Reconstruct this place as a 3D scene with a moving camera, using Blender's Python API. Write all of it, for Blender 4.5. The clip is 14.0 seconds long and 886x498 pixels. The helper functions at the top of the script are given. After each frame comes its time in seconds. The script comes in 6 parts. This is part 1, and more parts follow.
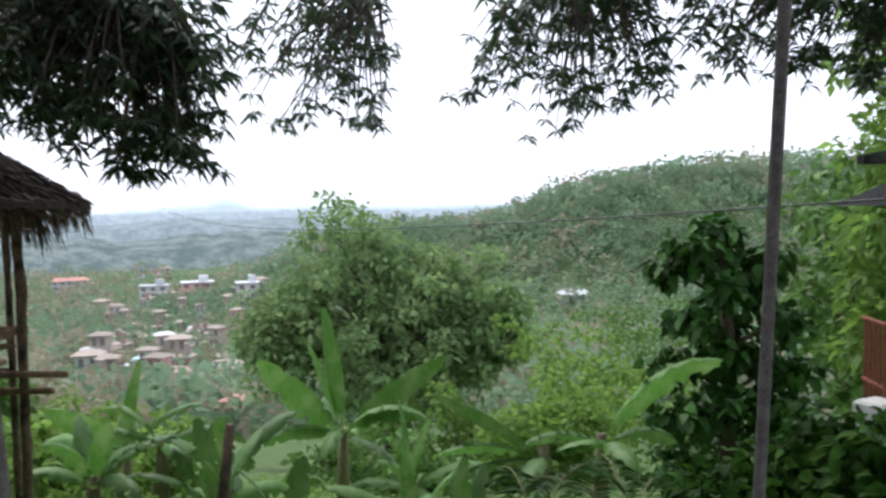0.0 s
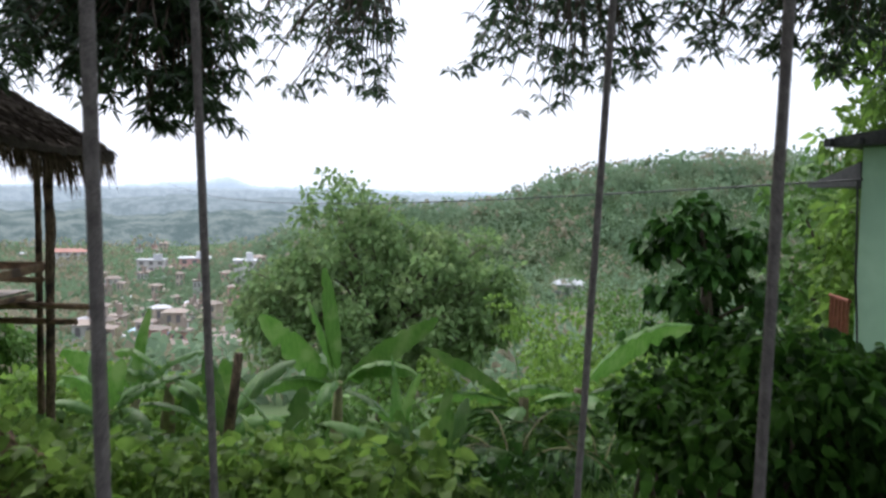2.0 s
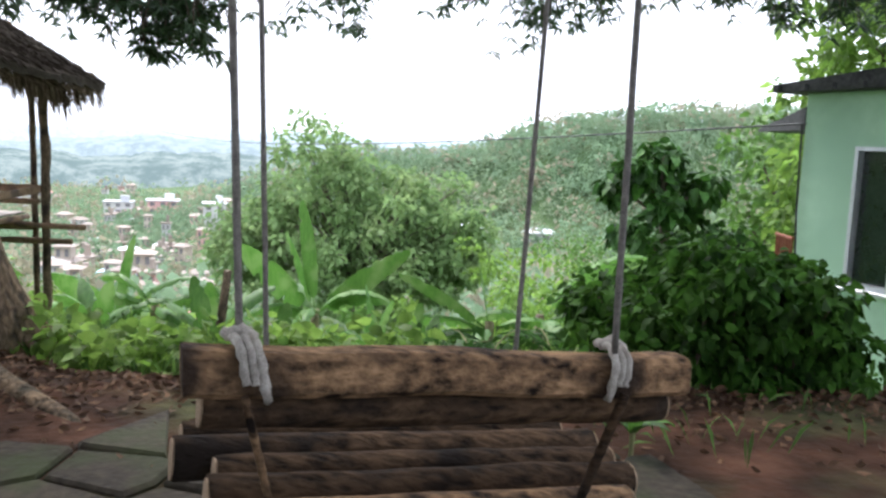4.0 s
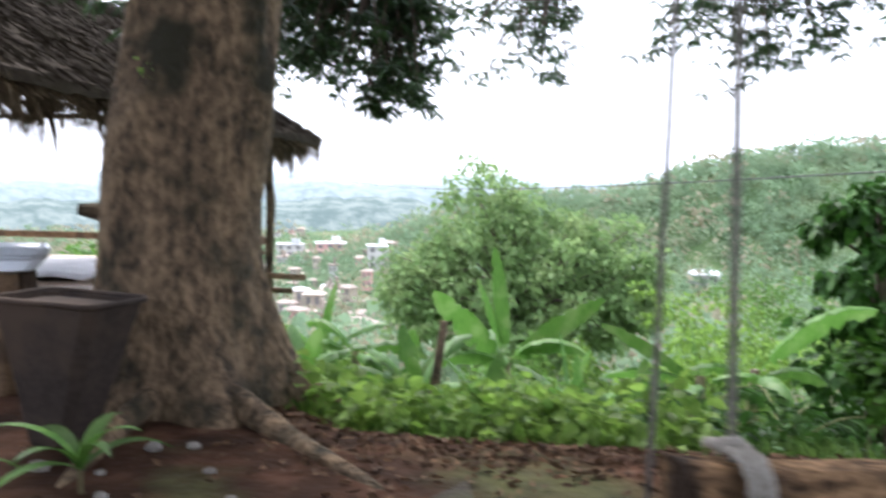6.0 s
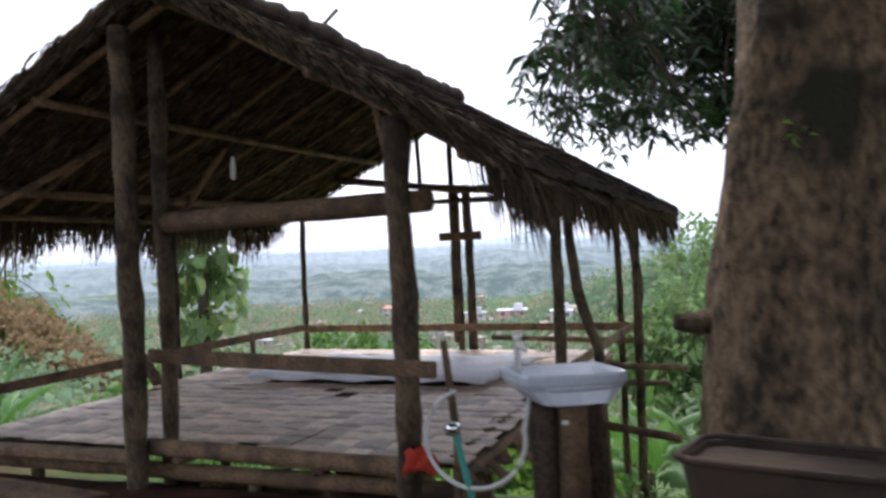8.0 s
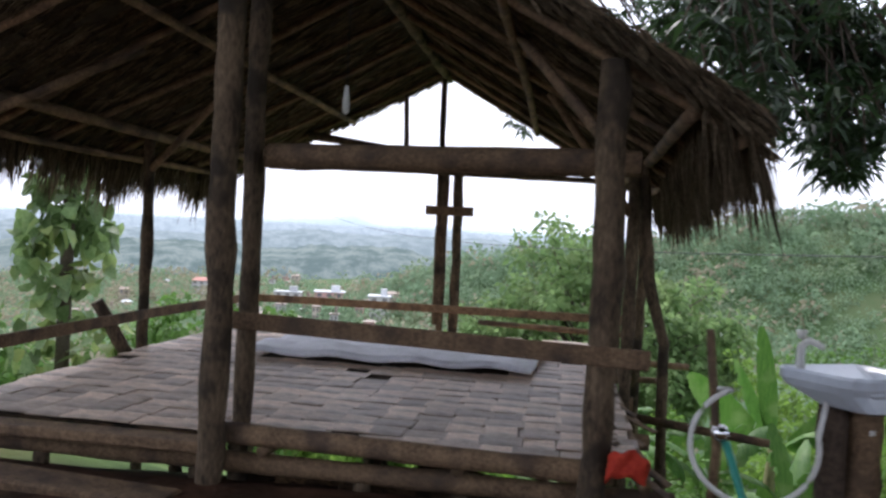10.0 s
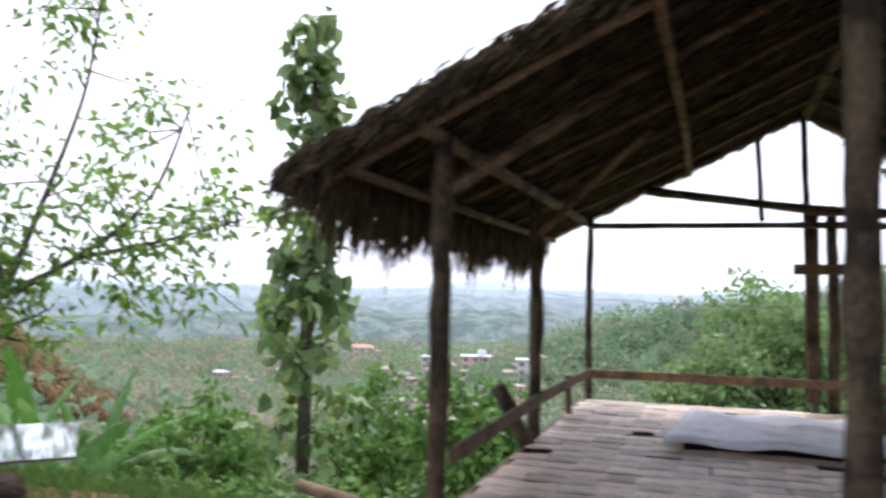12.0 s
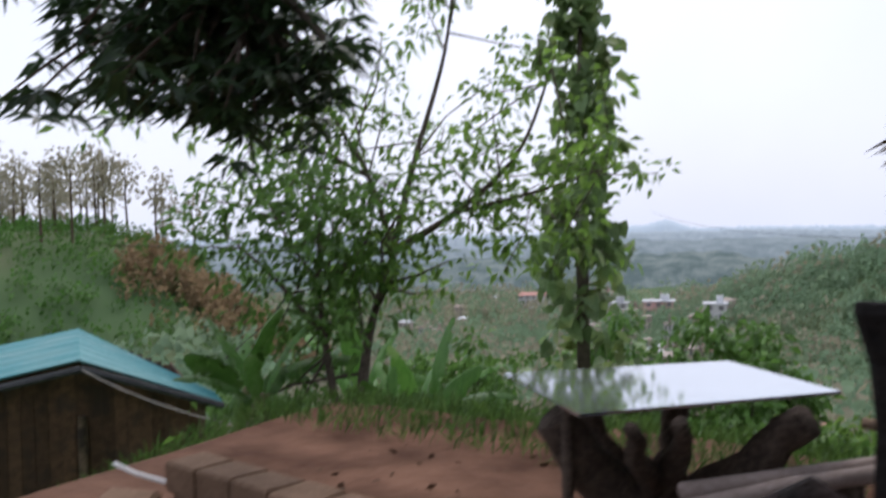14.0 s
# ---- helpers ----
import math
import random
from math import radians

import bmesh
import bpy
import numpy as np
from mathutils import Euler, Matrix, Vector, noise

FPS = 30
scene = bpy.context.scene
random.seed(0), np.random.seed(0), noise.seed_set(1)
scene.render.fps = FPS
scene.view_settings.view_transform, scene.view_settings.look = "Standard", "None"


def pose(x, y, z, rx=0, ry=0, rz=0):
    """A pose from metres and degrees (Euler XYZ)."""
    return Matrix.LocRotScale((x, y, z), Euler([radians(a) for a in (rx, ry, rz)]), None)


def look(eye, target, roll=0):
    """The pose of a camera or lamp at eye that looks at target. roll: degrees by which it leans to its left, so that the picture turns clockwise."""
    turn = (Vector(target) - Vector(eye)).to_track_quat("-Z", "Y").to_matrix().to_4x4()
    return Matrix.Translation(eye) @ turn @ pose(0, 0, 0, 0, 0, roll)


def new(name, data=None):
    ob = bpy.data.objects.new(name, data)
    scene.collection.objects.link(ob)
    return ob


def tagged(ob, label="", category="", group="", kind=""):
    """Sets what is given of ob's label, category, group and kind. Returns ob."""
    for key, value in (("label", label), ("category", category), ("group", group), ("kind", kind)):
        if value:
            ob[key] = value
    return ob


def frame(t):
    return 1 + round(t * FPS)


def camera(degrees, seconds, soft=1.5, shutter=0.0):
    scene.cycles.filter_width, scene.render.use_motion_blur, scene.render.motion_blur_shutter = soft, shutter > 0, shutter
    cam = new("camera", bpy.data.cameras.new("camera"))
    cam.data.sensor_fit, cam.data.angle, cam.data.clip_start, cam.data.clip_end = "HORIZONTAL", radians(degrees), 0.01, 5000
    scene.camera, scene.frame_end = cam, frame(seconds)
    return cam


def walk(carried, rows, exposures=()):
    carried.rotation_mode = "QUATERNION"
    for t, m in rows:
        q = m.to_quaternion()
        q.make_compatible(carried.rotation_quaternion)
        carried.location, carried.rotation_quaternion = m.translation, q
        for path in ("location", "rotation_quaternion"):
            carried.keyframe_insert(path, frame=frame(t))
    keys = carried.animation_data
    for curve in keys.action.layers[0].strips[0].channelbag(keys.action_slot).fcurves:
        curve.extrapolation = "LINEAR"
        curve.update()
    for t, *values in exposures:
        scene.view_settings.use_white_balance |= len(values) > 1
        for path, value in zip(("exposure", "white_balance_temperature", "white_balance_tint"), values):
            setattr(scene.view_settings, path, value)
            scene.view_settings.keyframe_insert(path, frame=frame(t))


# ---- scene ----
cam = camera(57.2, 14.0, soft=2.6, shutter=0.45)
PATH = [
    (0, (2.498, 1.905, 1.602), (2.490, 3.902, 1.502), -1.3),
    (0.5, (2.438, 1.899, 1.574), (2.547, 3.893, 1.459), 0.9),
    (1, (2.428, 1.787, 1.555), (2.626, 3.777, 1.505), -1.3),
    (1.5, (2.499, 1.440, 1.438), (2.622, 3.436, 1.438), 1.1),
    (2, (2.547, 1.149, 1.336), (2.543, 3.144, 1.203), 1.0),
    (2.2, (2.539, 1.064, 1.315), (2.556, 3.058, 1.162), 1.1),
    (4.5, (2.519, 0.41, 1.179), (2.591, 2.391, 0.91), 2.2),
    (5, (2.47, 0.441, 1.198), (2.454, 2.425, 0.948), 3.1),
    (5.5, (2.211, 0.607, 1.225), (2.071, 2.592, 1.024), 1.9),
    (6, (1.901, 0.575, 1.255), (1.587, 2.543, 1.086), 1.0),
    (6.5, (1.381, 0.773, 1.267), (0.827, 2.694, 1.226), -0.7),
    (7, (0.807, 0.952, 1.321), (0.174, 2.849, 1.315), -0.5),
    (7.5, (0.198, 1.021, 1.377), (-0.398, 2.928, 1.284), -0.9),
    (8, (-0.425, 1.067, 1.422), (-1.151, 2.931, 1.419), -2.6),
    (8.2, (-0.64, 1.061, 1.422), (-1.3, 2.949, 1.448), -2.8),
    (10.3, (-2.714, 1.366, 1.311), (-2.966, 3.35, 1.27), 2.2),
    (10.5, (-2.898, 1.435, 1.323), (-3.14, 3.42, 1.308), 1.0),
    (11, (-3.445, 1.477, 1.308), (-3.654, 3.462, 1.431), 1.5),
    (11.5, (-4.032, 1.516, 1.324), (-4.326, 3.493, 1.39), 0.8),
    (12, (-4.686, 1.687, 1.291), (-5.314, 3.584, 1.392), 1.1),
    (12.5, (-5.225, 1.563, 1.347), (-5.924, 3.435, 1.442), -0.5),
    (13, (-5.716, 1.348, 1.284), (-6.418, 3.22, 1.357), -0.6),
    (13.5, (-6.2, 1.024, 1.306), (-7.105, 2.804, 1.426), -1.1),
    (14, (-6.582, 0.748, 1.269), (-7.59, 2.475, 1.244), -1.3),
]
walk(cam, [(t, look(eye, target, roll)) for t, eye, target, roll in PATH],
     exposures=[(t, stops, 6200, 12 if t < 6 else 15) for t, stops in ((0, 0.8), (1.5, 0.75), (2.2, 0.6), (4.3, 1.78), (5.5, 1.85), (6.5, 1.65), (7.2, 1.47), (8.2, 0.95), (11, 0.95), (12.5, 1.15), (13.3, 0.42), (14, 0.15))])


# ---- world and sun: overcast, bright white sky ----
world = bpy.data.worlds.new("overcast_sky")
scene.world = world
world.use_nodes = True
wn, wl = world.node_tree.nodes, world.node_tree.links
wn.clear()
sky = wn.new("ShaderNodeTexSky")
sky.sky_type, sky.sun_disc = "NISHITA", False
sky.sun_elevation, sky.sun_rotation = radians(55), radians(-26)
sky.air_density, sky.dust_density, sky.ozone_density = 1.4, 6.0, 1.0
haze = wn.new("ShaderNodeMix")
haze.data_type = "RGBA"
haze.inputs["Factor"].default_value = 0.8
haze.inputs["B"].default_value = (8.7, 9.2, 10.5, 1)
wl.new(sky.outputs["Color"], haze.inputs["A"])
cloud = wn.new("ShaderNodeTexNoise")
cloud.inputs["Scale"].default_value = 2.2
cloud.inputs["Detail"].default_value = 5
cramp = wn.new("ShaderNodeMapRange")
cramp.inputs["To Min"].default_value, cramp.inputs["To Max"].default_value = 0.86, 1.12
wl.new(cloud.outputs["Fac"], cramp.inputs["Value"])
cmul = wn.new("ShaderNodeMix")
cmul.data_type, cmul.blend_type = "RGBA", "MULTIPLY"
cmul.inputs["Factor"].default_value = 1.0
wl.new(haze.outputs["Result"], cmul.inputs["A"])
wl.new(cramp.outputs["Result"], cmul.inputs["B"])
bg = wn.new("ShaderNodeBackground")
bg.inputs["Strength"].default_value = 0.108
wl.new(cmul.outputs["Result"], bg.inputs["Color"])
wo = wn.new("ShaderNodeOutputWorld")
wl.new(bg.outputs["Background"], wo.inputs["Surface"])

sun = new("sun", bpy.data.lights.new("sun", "SUN"))
sun.data.energy, sun.data.angle, sun.data.color = 1.5, radians(25), (1.0, 0.97, 0.92)
sun.matrix_world = look((0, 0, 50), (7.5, -15.6, 25.4))


# ---- materials ----
def material(name, c1, c2, scale=4.0, rough=0.85, bump=0.3, c3=None, stretch=(1, 1, 1), metallic=0.0,
             translucent=0.0, island=0.0, each=0.0, spec=0.3, fine=6.0, bump_scale=None, coat=0.0):
    """Two colours mixed by noise at two scales, with stains in a third, relief and per-piece variation."""
    m = bpy.data.materials.new(name)
    m.use_nodes = True
    n, l = m.node_tree.nodes, m.node_tree.links
    p = n["Principled BSDF"]
    p.inputs["Roughness"].default_value = rough
    p.inputs["Metallic"].default_value = metallic
    p.inputs["Specular IOR Level"].default_value = spec
    p.inputs["Coat Weight"].default_value = coat
    tc, mp = n.new("ShaderNodeTexCoord"), n.new("ShaderNodeMapping")
    mp.inputs["Scale"].default_value = stretch
    l.new(tc.outputs["Object"], mp.inputs["Vector"])
    a, b = n.new("ShaderNodeTexNoise"), n.new("ShaderNodeTexNoise")
    for tex, s, d in ((a, scale, 6), (b, scale * fine, 4)):
        tex.inputs["Scale"].default_value, tex.inputs["Detail"].default_value = s, d
        l.new(mp.outputs["Vector"], tex.inputs["Vector"])
    add = n.new("ShaderNodeMath")
    add.operation = "MULTIPLY_ADD"
    add.inputs[1].default_value = 0.55
    half = n.new("ShaderNodeMath")
    half.operation = "MULTIPLY"
    half.inputs[1].default_value = 0.45
    l.new(a.outputs["Fac"], half.inputs[0])
    l.new(b.outputs["Fac"], add.inputs[0])
    l.new(half.outputs[0], add.inputs[2])
    ramp = n.new("ShaderNodeValToRGB")
    ramp.color_ramp.elements[0].position, ramp.color_ramp.elements[1].position = 0.36, 0.64
    ramp.color_ramp.elements[0].color, ramp.color_ramp.elements[1].color = (*c1, 1), (*c2, 1)
    l.new(add.outputs[0], ramp.inputs["Fac"])
    colour = ramp.outputs["Color"]
    if c3:
        st = n.new("ShaderNodeTexNoise")
        st.inputs["Scale"].default_value, st.inputs["Detail"].default_value = scale * 0.45, 3
        l.new(tc.outputs["Object"], st.inputs["Vector"])
        r3 = n.new("ShaderNodeMapRange")
        r3.inputs["From Min"].default_value, r3.inputs["From Max"].default_value = 0.5, 0.66
        l.new(st.outputs["Fac"], r3.inputs["Value"])
        mx = n.new("ShaderNodeMix")
        mx.data_type = "RGBA"
        mx.inputs["B"].default_value = (*c3, 1)
        l.new(r3.outputs["Result"], mx.inputs["Factor"])
        l.new(colour, mx.inputs["A"])
        colour = mx.outputs["Result"]
    for amount, node, out in ((island, "ShaderNodeNewGeometry", "Random Per Island"), (each, "ShaderNodeObjectInfo", "Random")):
        if amount:
            g, mr, hs = n.new(node), n.new("ShaderNodeMapRange"), n.new("ShaderNodeHueSaturation")
            mr.inputs["To Min"].default_value, mr.inputs["To Max"].default_value = 1 - amount, 1 + amount
            l.new(g.outputs[out], mr.inputs["Value"])
            l.new(mr.outputs["Result"], hs.inputs["Value"])
            l.new(colour, hs.inputs["Color"])
            colour = hs.outputs["Color"]
    l.new(colour, p.inputs["Base Color"])
    if bump:
        bp = n.new("ShaderNodeBump")
        bp.inputs["Strength"].default_value = bump
        bp.inputs["Distance"].default_value = bump_scale or 0.02
        l.new(add.outputs[0], bp.inputs["Height"])
        l.new(bp.outputs["Normal"], p.inputs["Normal"])
    if translucent:
        t, mix = n.new("ShaderNodeBsdfTranslucent"), n.new("ShaderNodeMixShader")
        mix.inputs["Fac"].default_value = translucent
        l.new(colour, t.inputs["Color"])
        l.new(p.outputs["BSDF"], mix.inputs[1])
        l.new(t.outputs["BSDF"], mix.inputs[2])
        l.new(mix.outputs["Shader"], n["Material Output"].inputs["Surface"])
    return m


BARK = material("mango_bark", (0.048, 0.035, 0.023), (0.27, 0.185, 0.11), 6.5, 0.95, 1.0, (0.035, 0.032, 0.02), (1, 1, 0.55), bump_scale=0.09, fine=4.0)
TWIG = material("twig_bark", (0.06, 0.045, 0.035), (0.13, 0.10, 0.075), 8, 0.95, 0.6)
THATCH = material("old_thatch", (0.036, 0.029, 0.023), (0.088, 0.072, 0.056), 9, 1.0, 0.9, (0.066, 0.055, 0.041), island=0.15, bump_scale=0.03, spec=0.05)
STRAW = material("hanging_straw", (0.06, 0.045, 0.03), (0.17, 0.13, 0.085), 9, 1.0, 0.2, island=0.5, translucent=0.25, spec=0.05)
POST = material("weathered_post", (0.045, 0.032, 0.021), (0.185, 0.13, 0.08), 9, 0.9, 0.8, (0.035, 0.026, 0.018), (1, 1, 0.4), each=0.2)
RAIL = material("weathered_rail", (0.11, 0.07, 0.042), (0.27, 0.175, 0.10), 9, 0.85, 0.5, (0.08, 0.055, 0.04), each=0.25)
BAMBOO = material("split_bamboo", (0.42, 0.30, 0.21), (0.72, 0.56, 0.43), 9, 0.55, 0.4, (0.30, 0.225, 0.165), each=0.4, spec=0.5)
BLANKET = material("grey_mat", (0.66, 0.66, 0.69), (0.80, 0.80, 0.83), 5, 0.6, 0.4, (0.50, 0.50, 0.53), spec=0.4)
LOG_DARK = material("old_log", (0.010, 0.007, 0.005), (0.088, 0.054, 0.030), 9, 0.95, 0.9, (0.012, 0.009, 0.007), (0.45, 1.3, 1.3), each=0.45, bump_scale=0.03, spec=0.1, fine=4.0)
LOG = material("swing_log", (0.012, 0.008, 0.006), (0.33, 0.20, 0.105), 12, 0.9, 0.9, (0.03, 0.02, 0.014), (0.7, 1.3, 1.3), each=0.2, bump_scale=0.03, fine=3.0, spec=0.12)
CUT = material("cut_wood", (0.22, 0.15, 0.09), (0.36, 0.26, 0.17), 12, 0.9, 0.4)
ROPE = material("grey_rope", (0.22, 0.195, 0.165), (0.46, 0.42, 0.365), 45, 0.95, 0.8, bump_scale=0.004)
ROPE_DARK = material("dark_rope", (0.10, 0.09, 0.08), (0.22, 0.20, 0.175), 60, 0.95, 0.8, bump_scale=0.004)
MANGO = material("mango_leaf", (0.018, 0.042, 0.014), (0.045, 0.085, 0.028), 3, 0.45, 0.1, island=0.45, translucent=0.3, spec=0.5)
LEAF = material("green_leaf", (0.075, 0.165, 0.03), (0.145, 0.25, 0.062), 3, 0.5, 0.1, island=0.4, translucent=0.38, spec=0.2)
LIGHT = material("light_leaf", (0.12, 0.225, 0.035), (0.21, 0.33, 0.07), 3, 0.55, 0.1, island=0.4, translucent=0.55)
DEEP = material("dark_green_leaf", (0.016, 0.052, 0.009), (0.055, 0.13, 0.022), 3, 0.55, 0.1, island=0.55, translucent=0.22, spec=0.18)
HEDGE = material("hedge_leaf", (0.016, 0.052, 0.007), (0.062, 0.145, 0.02), 3, 0.65, 0.1, island=0.6, translucent=0.35, spec=0.12)
VINE = material("vine_leaf", (0.11, 0.18, 0.06), (0.22, 0.30, 0.13), 3, 0.45, 0.1, (0.22, 0.27, 0.09), island=0.4, translucent=0.45, spec=0.25)
BANANA = material("banana_leaf", (0.05, 0.135, 0.022), (0.115, 0.24, 0.045), 6, 0.5, 0.3, (0.15, 0.25, 0.075), each=0.35, translucent=0.35, spec=0.35, stretch=(6, 1, 1))
STEM = material("banana_stem", (0.12, 0.12, 0.05), (0.22, 0.21, 0.09), 8, 0.7, 0.3, (0.09, 0.065, 0.035), (1, 1, 0.3))
GRASS = material("grass_blades", (0.05, 0.12, 0.02), (0.13, 0.22, 0.05), 2, 0.7, 0, island=0.4, translucent=0.35)
LITTER = material("dead_leaves", (0.05, 0.028, 0.016), (0.15, 0.085, 0.045), 5, 0.9, 0.1, island=0.5)
HILLGREEN = material("hill_shrub_leaf", (0.055, 0.14, 0.025), (0.10, 0.205, 0.042), 0.3, 0.7, 0, (0.115, 0.17, 0.048), island=0.3, translucent=0.35, spec=0.15)
# CROWN and FOREST: distance haze painted in as paler, greyer leaf colour.
CROWN = material("hazed_tree_leaf", (0.14, 0.235, 0.085), (0.22, 0.32, 0.125), 1.5, 0.6, 0.1, (0.23, 0.31, 0.13), island=0.3, translucent=0.5, spec=0.15)
FOREST = material("hazed_forest_crown", (0.175, 0.265, 0.155), (0.235, 0.325, 0.20), 0.08, 0.9, 0, (0.25, 0.30, 0.185), island=0.13, translucent=0.42, spec=0.1)
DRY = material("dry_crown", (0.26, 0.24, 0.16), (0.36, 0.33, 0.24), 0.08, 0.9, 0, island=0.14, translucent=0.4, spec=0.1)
BROWN = material("brown_scrub", (0.23, 0.16, 0.085), (0.34, 0.245, 0.14), 0.3, 0.9, 0, island=0.2, translucent=0.35, spec=0.1)
MINT = material("mint_plaster", (0.39, 0.58, 0.40), (0.46, 0.66, 0.47), 1.2, 0.9, 0.15, (0.35, 0.53, 0.37))
TAR = material("dark_roof", (0.035, 0.035, 0.037), (0.08, 0.08, 0.08), 4, 0.9, 0.4)
ALU = material("aluminium_frame", (0.50, 0.51, 0.52), (0.62, 0.63, 0.64), 8, 0.4, 0.05, metallic=0.6)
CERAMIC = material("grey_ceramic", (0.55, 0.60, 0.66), (0.62, 0.67, 0.73), 5, 0.2, 0.02, (0.50, 0.54, 0.59), spec=0.6, coat=0.3)
HOSE = material("white_hose", (0.60, 0.59, 0.55), (0.72, 0.71, 0.67), 20, 0.4, 0.05)
GREENHOSE = material("green_hose", (0.03, 0.25, 0.19), (0.06, 0.34, 0.26), 20, 0.4, 0.05)
CHROME = material("chrome", (0.7, 0.7, 0.7), (0.8, 0.8, 0.8), 20, 0.15, 0, metallic=1.0)
RED = material("red_cloth", (0.48, 0.035, 0.02), (0.62, 0.07, 0.035), 10, 0.8, 0.3)
TUB = material("rusty_tub", (0.022, 0.016, 0.013), (0.05, 0.036, 0.028), 5, 0.9, 0.3, (0.065, 0.043, 0.03))
CHAR = material("blackened_wood", (0.006, 0.005, 0.005), (0.018, 0.014, 0.012), 7, 0.95, 0.9, (0.03, 0.012, 0.009), bump_scale=0.03)
ROOT = material("root_wood", (0.03, 0.021, 0.015), (0.095, 0.067, 0.048), 7, 0.9, 0.9, bump_scale=0.03)
GLASSTOP = material("mirror_glass_top", (0.62, 0.66, 0.70), (0.68, 0.72, 0.76), 3, 0.06, 0.0, metallic=0.85, spec=0.8)
TEAL = material("teal_metal_sheet", (0.05, 0.19, 0.20), (0.085, 0.26, 0.265), 2, 0.6, 0.15, (0.11, 0.25, 0.25), spec=0.25)
SHEDWALL = material("bamboo_wall", (0.05, 0.028, 0.016), (0.125, 0.07, 0.038), 9, 0.85, 0.5, (0.05, 0.033, 0.022), each=0.3)
BRICK = material("mud_brick", (0.16, 0.095, 0.055), (0.25, 0.155, 0.095), 8, 0.9, 0.4, each=0.25)
STONE = material("flagstone", (0.03, 0.024, 0.015), (0.07, 0.055, 0.036), 5, 0.9, 0.7, (0.045, 0.055, 0.018), each=0.3)
PEBBLE = material("pale_pebble", (0.16, 0.14, 0.12), (0.33, 0.30, 0.27), 14, 0.9, 0.5, each=0.3)
WIRE = material("cable", (0.02, 0.02, 0.02), (0.04, 0.04, 0.04), 20, 0.6, 0)
PLASTER = [material("plaster_" + k, a, b, 0.4, 0.9, 0, c, each=0.1) for k, a, b, c in (
    ("white", (0.46, 0.44, 0.42), (0.56, 0.54, 0.52), (0.42, 0.40, 0.38)),
    ("pink", (0.52, 0.30, 0.27), (0.62, 0.38, 0.34), (0.45, 0.28, 0.25)),
    ("tan", (0.40, 0.33, 0.27), (0.52, 0.44, 0.36), (0.32, 0.27, 0.22)),
    ("orange", (0.55, 0.24, 0.10), (0.66, 0.33, 0.16), (0.45, 0.22, 0.11)))]
ROOFS = [material("roof_" + k, a, b, 0.4, 0.7, 0, c, each=0.2) for k, a, b, c in (
    ("red", (0.44, 0.20, 0.16), (0.52, 0.26, 0.21), (0.40, 0.2, 0.16)),
    ("white", (0.48, 0.48, 0.49), (0.60, 0.60, 0.61), (0.44, 0.44, 0.44)),
    ("rust", (0.25, 0.205, 0.17), (0.34, 0.28, 0.235), (0.30, 0.22, 0.18)),
    ("blue", (0.40, 0.55, 0.68), (0.52, 0.66, 0.78), (0.38, 0.5, 0.6)))]
# Far panes greyed well above dark glass, so haze is painted in.
FARGLASS = material("hazed_far_window", (0.14, 0.13, 0.13), (0.20, 0.19, 0.19), 3, 0.5, 0)
DARKGLASS = material("dark_window", (0.010, 0.018, 0.014), (0.022, 0.032, 0.026), 3, 0.05, 0, spec=0.6)


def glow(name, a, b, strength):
    """A far wooded slope: faint patches, air haze painted into colour and emission."""
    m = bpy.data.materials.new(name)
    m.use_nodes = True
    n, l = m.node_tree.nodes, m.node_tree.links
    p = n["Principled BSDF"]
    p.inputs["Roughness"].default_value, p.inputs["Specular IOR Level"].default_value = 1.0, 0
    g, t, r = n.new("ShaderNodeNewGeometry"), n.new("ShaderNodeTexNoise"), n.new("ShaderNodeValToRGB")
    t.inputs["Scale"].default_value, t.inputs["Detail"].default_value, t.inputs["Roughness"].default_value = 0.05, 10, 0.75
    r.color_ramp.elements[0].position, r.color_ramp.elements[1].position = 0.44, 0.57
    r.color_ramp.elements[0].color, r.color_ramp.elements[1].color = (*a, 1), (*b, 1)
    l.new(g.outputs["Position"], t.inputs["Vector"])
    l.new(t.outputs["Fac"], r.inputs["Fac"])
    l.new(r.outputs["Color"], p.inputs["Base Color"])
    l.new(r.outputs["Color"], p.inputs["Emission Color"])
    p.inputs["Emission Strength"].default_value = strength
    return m


